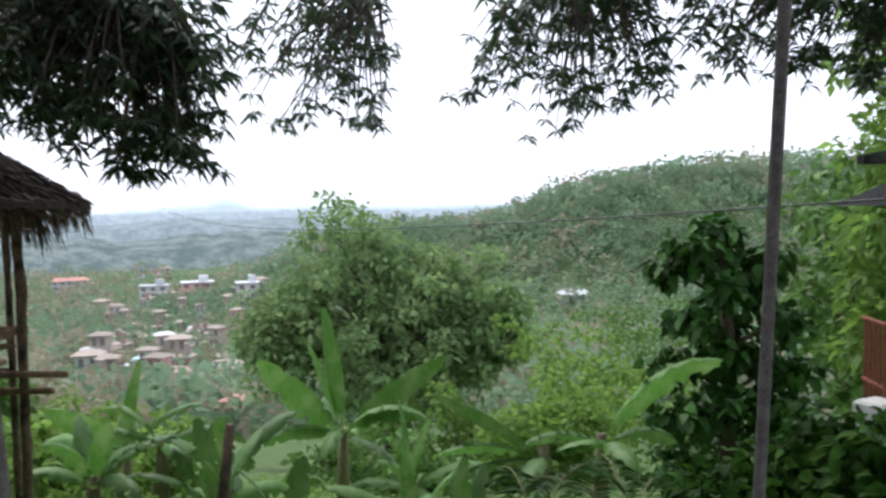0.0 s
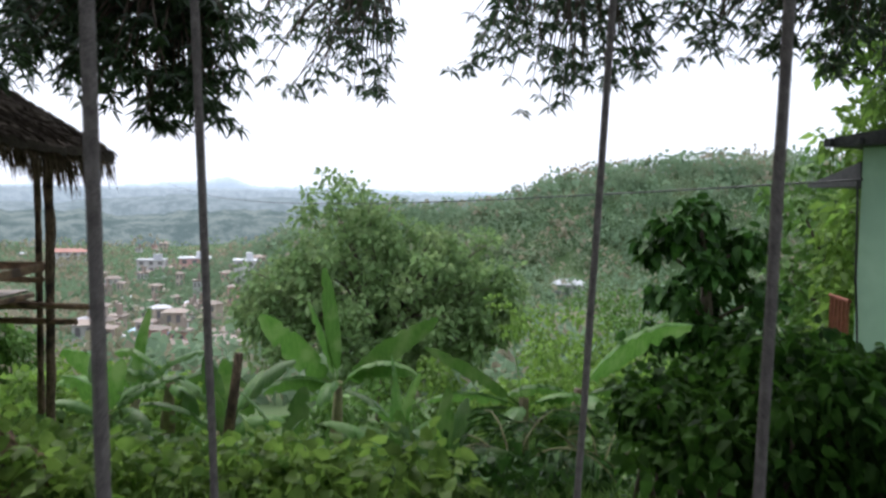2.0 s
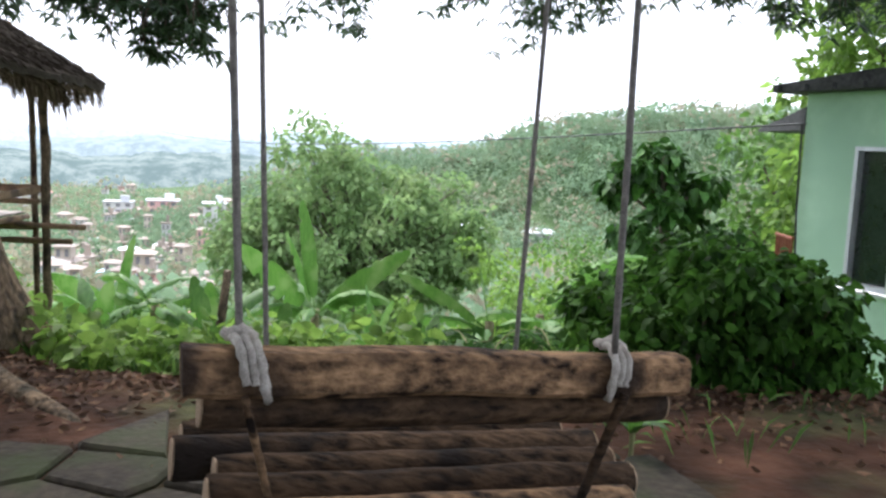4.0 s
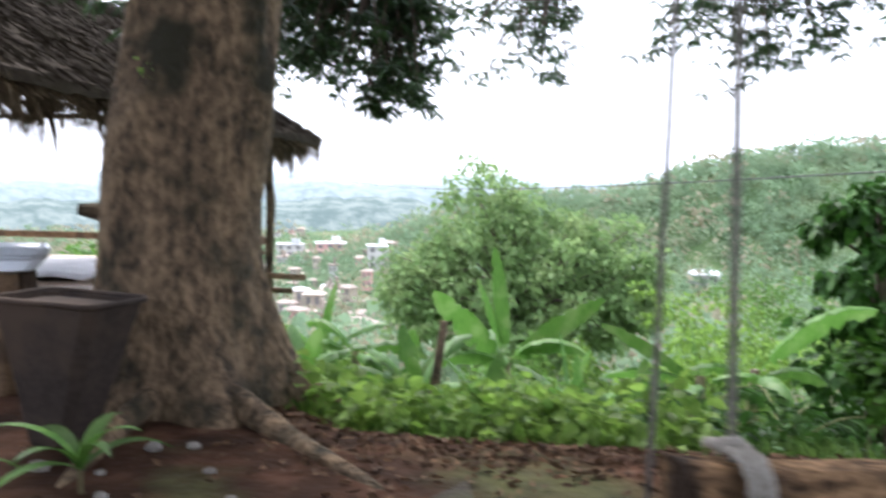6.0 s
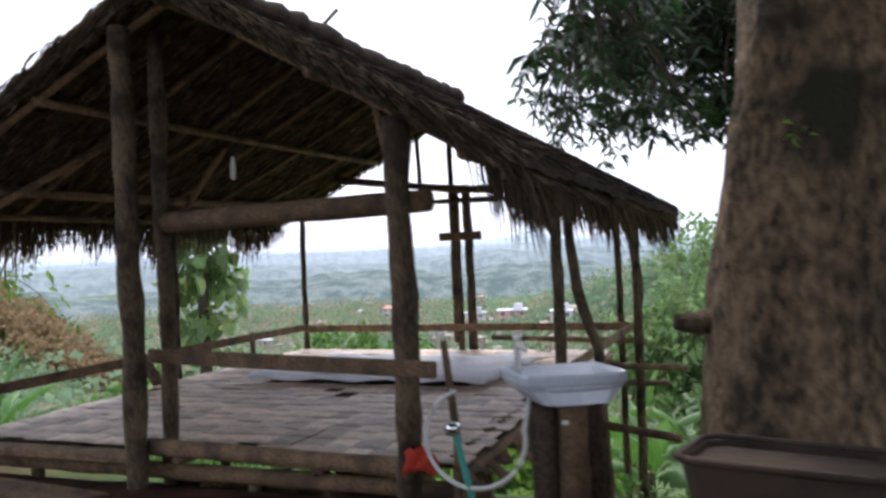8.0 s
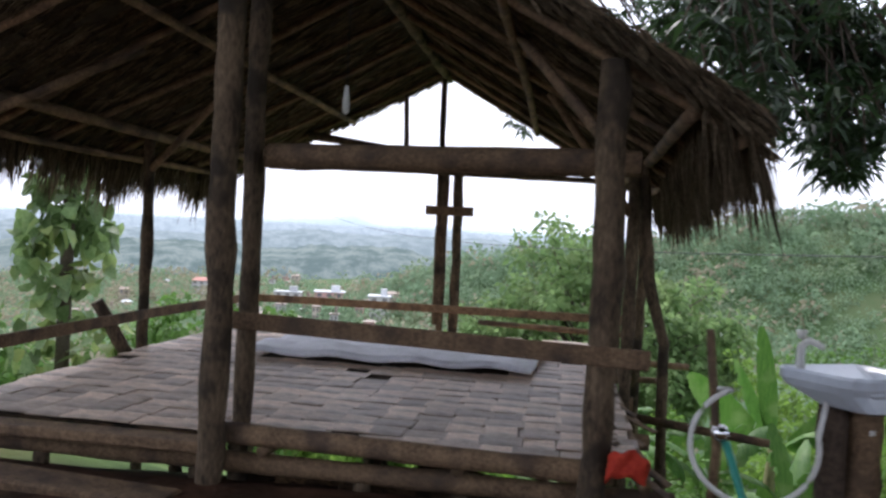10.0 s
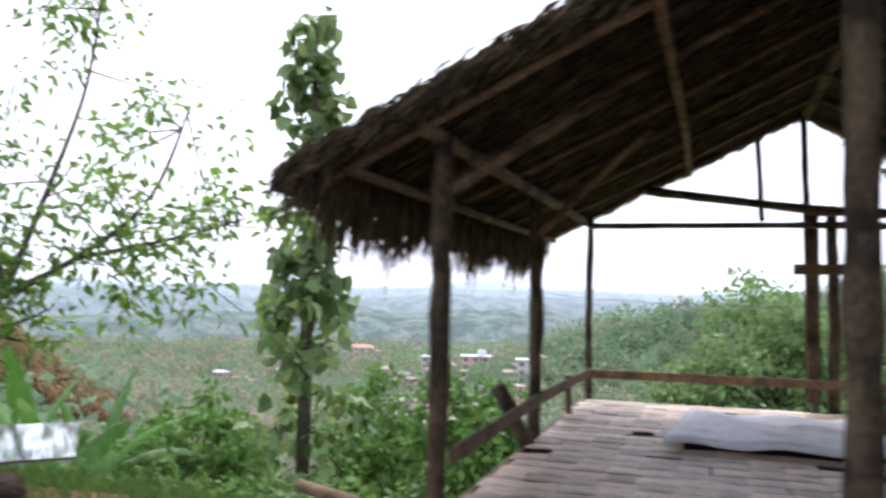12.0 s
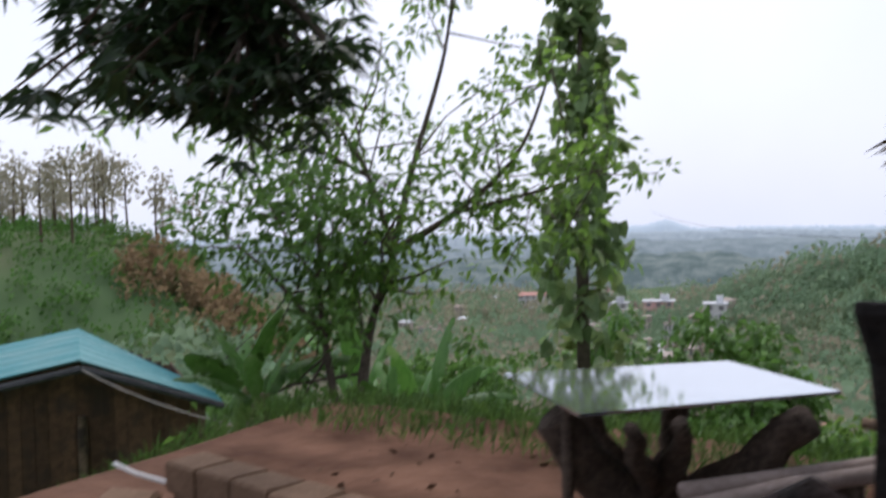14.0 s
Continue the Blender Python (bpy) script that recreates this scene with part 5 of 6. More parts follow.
# ---- plants ----
def banana(at, tall, blades, seed, lean=0.0):
    """A banana plant; each blade is (bearing, rise, length, width, bend, roll), angles in degrees."""
    e = thing("banana_plant", "banana plant with broad torn bright green leaves", "plant", "banana plants on the slope")
    rg = random.Random(seed)
    x, y = at
    z = h(x, y)
    part("stem", Shape().tube([(x, y, z - 0.1), (x + 0.03, y, z + tall * 0.5), (x + 0.06 + lean, y + 0.03, z + tall)], [0.13, 0.10, 0.06], 10, 0.05), STEM, e, smooth=True)
    for bearing, rise, L, W, bend, turn in blades:
        a, e_, roll = radians(bearing), radians(rise), radians(turn)
        p = Vector((x + 0.05 + lean, y, z + tall - 0.12))
        vs, fs = [], []
        steps = 30
        side = Vector((-math.sin(a), math.cos(a), 0))
        hang = [rg.uniform(0.1, 0.35) + 0.25 * bend, rg.uniform(0.1, 0.35) + 0.25 * bend]
        for i in range(steps + 1):
            t = i / steps
            dirv = Vector((math.cos(a) * math.cos(e_), math.sin(a) * math.cos(e_), math.sin(e_)))
            nrm = dirv.cross(side)
            sd = side * math.cos(roll) + nrm * math.sin(roll)
            face = dirv.cross(sd)
            blade = 0.0 if t < 0.2 else math.sin(math.pi * min(1.0, 0.12 + (t - 0.2) / 0.8 * 0.86)) ** 0.5
            wid = max(W * 0.5 * blade, 0.016)
            rim = []
            for sgn, hg in ((1, hang[0]), (-1, hang[1])):
                tear = rg.uniform(0.45, 0.75) if rg.random() < 0.10 + 0.10 * bend else rg.uniform(0.93, 1.0)
                drop = wid * hg * tear * rg.uniform(0.85, 1.2)
                rim.append((p + sd * sgn * wid * tear * math.cos(hg * 0.7) - Vector((0, 0, drop)), p + sd * sgn * wid * 0.5 + face * wid * 0.10 - Vector((0, 0, drop * 0.25))))
            vs += [rim[0][0], rim[0][1], p - face * 0.012, rim[1][1], rim[1][0]]
            p = p + dirv * (L / steps)
            e_ -= bend * (0.4 + 1.2 * t) / steps
        for i in range(steps):
            for j in range(4):
                fs.append((i * 5 + j, i * 5 + j + 1, i * 5 + j + 6, i * 5 + j + 5))
        part("leaf", Shape().add(vs, fs), BANANA, e, smooth=True)
    return e


def loose_blades(n, seed, length):
    """Blades of an ordinary plant: young ones upright, old ones wide and hanging."""
    rg = random.Random(seed)
    out = []
    for k in range(n):
        age = k / max(1, n - 1)
        out.append((k * 137.5 + rg.uniform(-25, 25) + seed * 40, 78 - 50 * age + rg.uniform(-10, 10), length * rg.uniform(0.75, 1.2), length * rg.uniform(0.22, 0.3), rg.uniform(0.2, 0.6) + 1.2 * age, rg.uniform(-55, 55)))
    return out


# the plant in the middle of the view, the two beside it, and the one with a single great arching leaf
banana((0.80, 14.2), 1.72, ((180, 46, 1.75, 0.50, 0.15, 75), (150, 70, 1.55, 0.34, 0.2, 60), (170, 85, 2.0, 0.30, 0.1, 80), (2, 44, 2.0, 0.46, 0.35, -70), (-15, 48, 1.6, 0.40, 1.7, -45), (200, 30, 1.3, 0.40, 1.4, 40),
                            (265, 35, 1.3, 0.38, 1.6, 20), (110, 40, 1.5, 0.40, 1.3, -20), (320, 10, 1.3, 0.36, 1.2, -30)), 1)
banana((-1.41, 12.6), 1.15, ((180, 42, 1.15, 0.34, 1.9, 35), (195, 15, 1.05, 0.34, 1.5, 30), (310, 30, 1.1, 0.36, 2.0, -20), (5, 38, 1.25, 0.36, 1.7, -40), (160, 62, 1.2, 0.34, 1.8, 40), (350, 5, 1.1, 0.34, 1.4, -30), (240, 35, 1.0, 0.34, 1.8, 15)), 9)
banana((3.52, 11.2), 1.2, ((180, 22, 1.25, 0.32, 0.9, 35), (187, 5, 1.2, 0.32, 0.8, 30), (172, 36, 1.45, 0.26, 0.3, 55), (205, -5, 1.3, 0.34, 1.0, 25), (120, 75, 1.0, 0.16, 0.2, 60), (250, 20, 1.0, 0.32, 1.3, 10), (10, 30, 1.0, 0.3, 1.4, -30)), 4)
banana((4.25, 11.5), 1.35, ((8, 58, 1.9, 0.44, 1.25, -55), (25, 20, 1.2, 0.34, 1.3, -40), (190, 30, 1.1, 0.32, 1.4, 35), (280, 25, 1.1, 0.34, 1.5, 10)), 6)
for at, tall, n, seed, length in (((0.0, 10.2), 0.35, 6, 13, 0.95), ((-2.3, 13.6), 1.0, 7, 17, 1.4), ((2.0, 10.4), 0.3, 6, 21, 0.95), ((-1.9, 11.6), 0.6, 6, 45, 1.1), ((1.9, 13.2), 0.9, 6, 53, 1.2), ((-0.4, 12.0), 0.6, 6, 57, 1.1),
                                  ((-14.6, 11.6), 1.2, 7, 25, 1.9), ((-13.2, 11.4), 0.9, 7, 29, 1.6), ((-12.2, 9.6), 0.4, 6, 33, 1.2), ((-11.75, 6.2), 0.42, 7, 37, 0.85), ((-12.5, 6.8), 0.75, 7, 41, 1.15), ((-10.7, 6.7), 0.2, 5, 39, 0.5), ((2.5, 8.5), 0.25, 6, 61, 0.85), ((1.0, 8.9), 0.3, 6, 64, 0.85)):
    banana(at, tall, loose_blades(n, seed, length), seed)


def palm(at, n, seed, length):
    """A low palm: arching fronds with two rows of narrow leaflets."""
    e = thing("feather_palm", "low dark green palm with feathery arching fronds", "plant", "palms on the slope")
    rg = random.Random(seed)
    r2 = np.random.default_rng(seed)
    x, y = at
    z = h(x, y)
    for k in range(n):
        a, el, L = k * 2.4 + rg.uniform(-.3, .3), rg.uniform(0.6, 1.4), length * rg.uniform(0.8, 1.15)
        p, pts, pos, way = Vector((x, y, z)), [], [], []
        side = Vector((-math.sin(a), math.cos(a), 0))
        for i in range(25):
            d = Vector((math.cos(a) * math.cos(el), math.sin(a) * math.cos(el), math.sin(el)))
            pts.append(p.copy())
            if i > 4:
                for sg in (1, -1):
                    for q in (0, 0.5):
                        pos.append(p + d * (L / 24) * q)
                        way.append(side * sg * 0.8 + d * 0.55 - Vector((0, 0, 0.25)))
            p = p + d * (L / 24)
            el -= 0.06 + 0.003 * i
        fr = part("frond", Shape().tube(pts, [0.014 - 0.0004 * i for i in range(25)], 5), STEM, e)
        tagged(leaf_part("frond_blade", *leaves(pos, way, 0.34 * length / 1.6, 0.026, 0.2, 0.2, r2), DEEP, fr), kind="stuff")


for at, n, seed, length in (((3.3, 9.4), 9, 3, 1.5), ((4.3, 9.9), 8, 5, 1.6), ((2.6, 9.0), 6, 8, 1.1)):
    palm(at, n, seed, length)


def bush(name, label, centres, radius, per, length, width, mat, seed, stems=True, category="bush", droop=0.25, down=0.2, make=leaves, stalks=0):
    e = thing(name, label, category)
    rg = np.random.default_rng(seed)
    leaf_part("foliage", *clumps(centres, radius, per, length, width, rg, droop, down, make=make), mat, e)
    if stems:
        s = Shape()
        cs = np.asarray(centres)
        base = cs[:, :2].mean(0)
        for c in cs[:: max(1, len(cs) // 40)]:
            b = (base[0] + (c[0] - base[0]) * 0.55, base[1] + (c[1] - base[1]) * 0.55)
            s.tube([(b[0], b[1], h(*b) - 0.05), ((b[0] + c[0]) / 2, (b[1] + c[1]) / 2, (h(*b) + c[2]) / 2), tuple(c)], [0.022, 0.016, 0.008], 5)
        tagged(part("stem_tangle", s, TWIG, e), kind="stuff")
        for c in cs[:: max(1, len(cs) // stalks)] if stalks else ():
            z = h(c[0], c[1])
            part("stalk", Shape().tube([(c[0] + rg.normal(0, .05), c[1], z - 0.05), (c[0] + rg.normal(0, .04), c[1], (z + c[2]) / 2), tuple(c)], [0.016, 0.013, 0.008], 6, 0.1), TWIG, e)
    return e


def scatter(lo, hi, n, seed, shape=None):
    rg = np.random.default_rng(seed)
    out = []
    while len(out) < n:
        p = rg.uniform(lo, hi)
        if shape is None or shape(p):
            out.append(p)
    return out


# loose broad-leaved hedge at the terrace edge
bush("hedge", "dense dark green broad-leaved hedge at the terrace edge",
     scatter((3.42, 4.35, -0.1), (4.82, 5.7, 0.68), 250, 2, lambda p: np.interp(p[0], [3.45, 4.1, 4.4], [0.16, 0.10, 0.02]) < p[2] < np.interp(p[0], [3.42, 3.7, 4.05, 4.25, 4.6, 4.82], [0.26, 0.38, 0.46, 0.64, 0.62, 0.34]) + 0.05 * math.sin(p[0] * 11)), 0.13, 34, 0.078, 0.058, HEDGE, 3, make=broad_leaves, stalks=26, down=0.6)
# tall climber-covered tree behind it
def column_tree(name, label, at, zlo, zhi, wide, mat, seed, per=34, leaf=0.3, lean=0.0, n=140, category="tree"):
    e = thing(name, label, category)
    rg = np.random.default_rng(seed)
    x, y = at
    part("trunk", Shape().tube([(x, y, h(x, y) - 0.3), (x + lean * 0.5, y, (zlo + zhi) / 2), (x + lean, y, zhi - 0.2)], [0.16, 0.12, 0.03], 9, 0.08), TWIG, e, smooth=True)
    cs = []
    for _ in range(n):
        t = rg.uniform(0, 1)
        w = wide(t) * (0.85 + 0.3 * math.sin(t * 31 + seed))
        a = rg.uniform(0, 6.28)
        r = w * rg.uniform(0.25, 1.0) ** 0.5
        cs.append((x + lean * t + math.cos(a) * r, y + math.sin(a) * r, zlo + (zhi - zlo) * t))
    leaf_part("crown", *clumps(cs, 0.34, per, leaf, leaf * 1.0, rg, 0.3, 0.6, make=broad_leaves), mat, e)
    return e


def tiered_tree(at, tiers, seed):
    """A trunk with limbs out to leafy tiers, gaps of sky between them."""
    e = thing("climber_tree", "dark round-leaved tree with leafy tiers on a bare trunk", "tree")
    rg = np.random.default_rng(seed)
    x, y = at
    s = Shape()
    s.tube([(x, y, h(x, y) - 0.3), (x + 0.1, y, -1.0), (x - 0.1, y, 1.1)], [0.17, 0.12, 0.04], 9, 0.08)
    cs = []
    for dx, z, r in tiers:
        dy = rg.uniform(-0.5, 0.5)
        s.tube([(x, y, z - 0.6), (x + dx * 0.5, y + dy * 0.5, z - 0.25), (x + dx, y + dy, z)], [0.05, 0.035, 0.015], 6)
        for _ in range(int(4 + 16 * r)):
            d = rg.normal(size=3)
            d *= r * rg.uniform(0.2, 1.0) / np.linalg.norm(d)
            cs.append((x + dx + d[0], y + dy + d[1] * 1.2, z + d[2] * 0.7))
    part("trunk", s, TWIG, e, smooth=True)
    leaf_part("crown", *clumps(cs, 0.26, 11, 0.26, 0.22, rg, 0.35, 0.5, make=broad_leaves), DEEP, e)


tiered_tree((7.45, 16.4), ((-0.05, 1.15, 0.36), (-0.7, 0.75, 0.38), (0.05, 0.62, 0.46), (0.8, 0.52, 0.42), (-1.05, 0.45, 0.24), (0.45, 0.05, 0.42), (-0.15, 0.1, 0.3), (-0.65, -0.35, 0.42), (0.1, -0.6, 0.5), (0.95, -0.5, 0.45),
                           (-0.35, -1.1, 0.5), (0.5, -1.3, 0.6), (-0.95, -1.2, 0.35), (1.1, -1.3, 0.45), (-0.2, -2.0, 0.7), (0.9, -2.1, 0.7), (-0.9, -2.1, 0.5), (0.2, -3.0, 0.9), (-0.8, -3.1, 0.7), (1.1, -3.2, 0.8)), 5)
column_tree("vine_column_tree", "slender tall tree wrapped in large pale-green vine leaves", (-12.6, 16.7), -3.4, 6.95, lambda t: 1.1 - 0.6 * t, VINE, 8, 8, 0.34, 0.1, n=105)


def branching_tree(name, label, at, tall, mat, seed, limbs, leaf=0.2, per=22, r0=0.1, clump=0.4, category="tree", twigs=6, spread=0.6):
    """A tree of explicit limbs with clumps of leaves round their outer halves."""
    e = thing(name, label, category)
    rg = np.random.default_rng(seed)
    s = Shape()
    cs = []
    for line, r in limbs:
        pts = bough(s, line, r, r * 0.25, 8, seed)
        for _ in range(twigs):
            k = rg.integers(len(pts) // 3, len(pts))
            p = np.array(pts[k])
            q = p + rg.normal(0, spread, 3) + np.array([0, 0, 0.25 * spread])
            s.tube([p, (p + q) / 2 + rg.normal(0, .06, 3), q], [r * 0.3, r * 0.2, 0.006], 5)
            for t in (0.5, 0.75, 1.0):
                cs.append(p + (q - p) * t + rg.normal(0, 0.1, 3))
    part("trunk", s, TWIG, e, smooth=True)
    leaf_part("crown", *clumps(cs, clump, per, leaf, leaf * 0.45, rg, 0.25, 0.1), mat, e)
    return e


b0 = Vector((-11.2, 6.95, h(-11.2, 6.95) - 0.15))
f0 = Vector((-11.55, 8.17, 1.15))
limbs = [([b0, (-11.45, 7.55, 0.3), f0], 0.075), ([f0, (-11.95, 8.3, 2.0), (-12.5, 8.3, 2.9), (-13.0, 8.3, 4.4)], 0.045), ([f0, (-10.95, 8.5, 1.55), (-10.3, 8.8, 2.2), (-9.9, 8.9, 3.2)], 0.045),
         ([(-10.95, 8.5, 1.55), (-10.2, 8.9, 1.75), (-9.4, 9.2, 2.0)], 0.03), ([f0, (-11.5, 8.6, 2.2), (-11.2, 8.8, 3.4), (-11.0, 8.8, 4.6)], 0.042),
         ([(-11.95, 8.3, 2.0), (-12.8, 8.0, 2.5), (-13.5, 7.9, 2.8)], 0.03)]
branching_tree("slender_tree", "slender two-stemmed tree with sparse bright green leaves", None, 6, LIGHT, 4, limbs, 0.14, 13, clump=0.3, twigs=14, spread=0.6)
b1 = Vector((-11.36, 6.95, h(-11.36, 6.95) - 0.15))
limbs = [([b1, (-11.71, 7.15, 0.29), (-11.8, 7.2, 0.85)], 0.055), ([(-11.8, 7.2, 0.85), (-11.9, 7.3, 1.5), (-12.1, 7.3, 2.2)], 0.032), ([(-11.8, 7.2, 0.85), (-12.2, 7.2, 1.3), (-12.5, 7.1, 1.9)], 0.028),
         ([(-11.71, 7.15, 0.29), (-12.15, 7.0, 0.85), (-12.75, 6.9, 1.35)], 0.035), ([(-11.8, 7.2, 0.85), (-11.4, 7.4, 1.2), (-11.3, 7.5, 1.7)], 0.025)]
branching_tree("slender_tree", "thin sapling with bright green leaves beside the taller one", None, 3, LEAF, 14, limbs, 0.14, 16, clump=0.32, twigs=10, spread=0.5)


def round_tree(name, label, at, rad, zc, rz, mat, seed, n=170, per=46, leaf=0.42, trunk=0.35, group="", lobes=None, clump=0.0):
    e = thing(name, label, "tree", group)
    rg = np.random.default_rng(seed)
    x, y = at
    zb = h(x, y) - 0.4
    s = Shape()
    s.tube([(x, y, zb), (x + 0.2, y, (zb + zc) / 2), (x, y, zc)], [trunk, trunk * 0.8, trunk * 0.5], 9, 0.06)
    cs = []
    lob = [(float(np.clip(rg.normal(0, 0.5), -.62, .62)) * rad, float(np.clip(rg.normal(0, 0.5), -.62, .62)) * rad, float(np.clip(rg.normal(0, 0.45), -.6, .6)) * rz, rg.uniform(0.32, 0.6)) for _ in range(13)]
    if lobes:
        lob = lobes
    for i in range(n):
        lx, ly, lz, lr = lob[i % len(lob)]
        d = rg.normal(size=3)
        d /= np.linalg.norm(d)
        d *= lr * rg.uniform(0.45, 1.2)
        p = np.array([lx + d[0] * rad, ly + d[1] * rad, lz + d[2] * rz])
        cs.append(p + np.array([x, y, zc]))
    for c in cs[::6]:
        m = (np.array([x, y, zc - rz * 0.3]) + c) / 2
        s.tube([(x, y, zc - rz * 0.5), tuple(m), tuple(c)], [trunk * 0.3, trunk * 0.16, 0.02], 5)
    part("trunk", s, TWIG, e, smooth=True)
    leaf_part("crown", *clumps(cs, clump or max(0.5, rad * 0.13), per, leaf, leaf * 0.55, rg, 0.25, 0.1), mat, e)
    return e


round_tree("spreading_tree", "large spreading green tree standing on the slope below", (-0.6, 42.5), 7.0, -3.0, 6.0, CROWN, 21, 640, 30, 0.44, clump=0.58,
           lobes=[(-1.9, 0.0, 2.7, 0.40), (-0.4, -1.0, 0.8, 0.5), (-2.6, 1.0, 0.9, 0.42), (3.6, 0.2, 0.4, 0.36), (4.8, -0.8, -0.9, 0.32), (1.6, 0.6, 0.2, 0.36), (-4.9, 0.0, -0.8, 0.33), (-5.2, -0.6, -2.3, 0.30), (-2.6, -1.4, -2.2, 0.46), (1.4, -1.6, -2.0, 0.5), (3.6, -1.0, -2.6, 0.30), (5.6, 0.0, -1.9, 0.16), (-0.4, -2.0, -4.0, 0.42)])
round_tree("spreading_tree", "tall bright green tree behind the mint house", (13.9, 17.5), 3.2, 2.8, 3.4, LIGHT, 22, 240, 46, 0.30,
           lobes=[(-2.0, 0.0, 0.5, 0.5), (-1.2, 0.3, 2.0, 0.5), (0.3, 0.0, 2.6, 0.5), (-2.3, -0.3, -1.5, 0.42), (1.5, 0.2, 1.4, 0.5), (-0.5, 0.0, 0.0, 0.6), (-2.6, 0.2, -3.0, 0.36)])
round_tree("spreading_tree", "green tree low on the slope beside the house", (13.2, 22), 2.3, -1.0, 3.4, LEAF, 23, 130, 44, 0.34)
for i, (at, rad, zc, rz, mt) in enumerate((((8.8, 34), 4.2, -6.2, 3.2, LIGHT), ((3.0, 36), 3.2, -8.3, 2.8, LIGHT), ((-12.0, 30), 3.6, -6.8, 3.0, DRY), ((-8.0, 26), 2.6, -6.2, 2.4, LIGHT), ((-17, 34), 4.0, -7.5, 3.0, LEAF),
                                           ((-22, 30), 3.4, -6.0, 2.6, LEAF), ((-27, 44), 5.0, -10.0, 4.0, DRY), ((-15, 25), 2.0, -3.9, 2.3, LEAF), ((-10.5, 22), 1.8, -3.6, 2.6, LEAF), ((14, 48), 5, -8, 4, LEAF),
                                           ((5.5, 27), 2.6, -5.5, 2.2, LIGHT), ((-18.5, 20.5), 2.1, -3.2, 2.2, LEAF), ((-38, 38), 5.0, -9.5, 3.6, DRY), ((-33, 26), 3.4, -7.4, 2.4, LEAF), ((0.5, 24), 2.4, -6.2, 2.0, LEAF), ((-5, 19), 2.0, -4.6, 1.8, LIGHT))):
    round_tree("shrub_tree", "bushy green shrub tree on the hillside", at, rad, zc, rz, mt, 40 + i, 90, 40, 0.32, 0.14, "shrubs on the slope")

# foliage from a limb that hangs over the yard near the stump
def left_bough():
    e = thing("overhanging_tree", "dark-leaved tree whose drooping bough overhangs the yard", "tree")
    rg = np.random.default_rng(31)
    s = Shape()
    s.tube([(-13.0, 1.0, h(-13, 1) - 0.3), (-12.8, 1.1, 2.0), (-12.5, 1.4, 4.4)], [0.3, 0.26, 0.2], 12, 0.05)
    pts = bough(s, [(-12.5, 1.4, 4.3), (-11.6, 2.6, 4.6), (-10.5, 3.3, 4.2), (-9.85, 3.85, 3.4), (-9.7, 3.95, 2.5)], 0.12, 0.02)
    pts2 = bough(s, [(-11.6, 2.6, 4.6), (-10.0, 2.8, 4.9), (-8.4, 3.4, 4.6), (-7.4, 4.2, 4.0)], 0.08, 0.025)
    part("trunk", s, BARK, e, smooth=True)
    tw = Shape()
    tips = []
    for _ in range(60):
        a_, d_ = rg.uniform(-0.62, 0.55), rg.uniform(-0.45, 0.45)
        tips.append((-9.7 + 0.7 * a_ - 0.7 * d_, 3.95 + 0.7 * a_ + 0.7 * d_, 1.82 + 0.7 * a_ * a_ + abs(rg.normal(0, .5))))
    for _ in range(16):
        tips.append((rg.uniform(-10.9, -10.2), rg.uniform(3.2, 3.9), 2.0 + abs(rg.normal(0, .5))))
    a = sprays(tw, pts, tips, rg, 36, 0.18, 0.045)
    tips = [(rg.uniform(-9.4, -8.0), rg.uniform(4.4, 5.6), 3.3 + abs(rg.normal(0, .5))) for _ in range(40)]
    b = sprays(tw, pts2, tips, rg, 27, 0.18, 0.045)
    tagged(part("twig_tangle", tw, TWIG, e), kind="stuff")
    leaf_part("crown", *seen_group(a, b), MANGO, e)


left_bough()

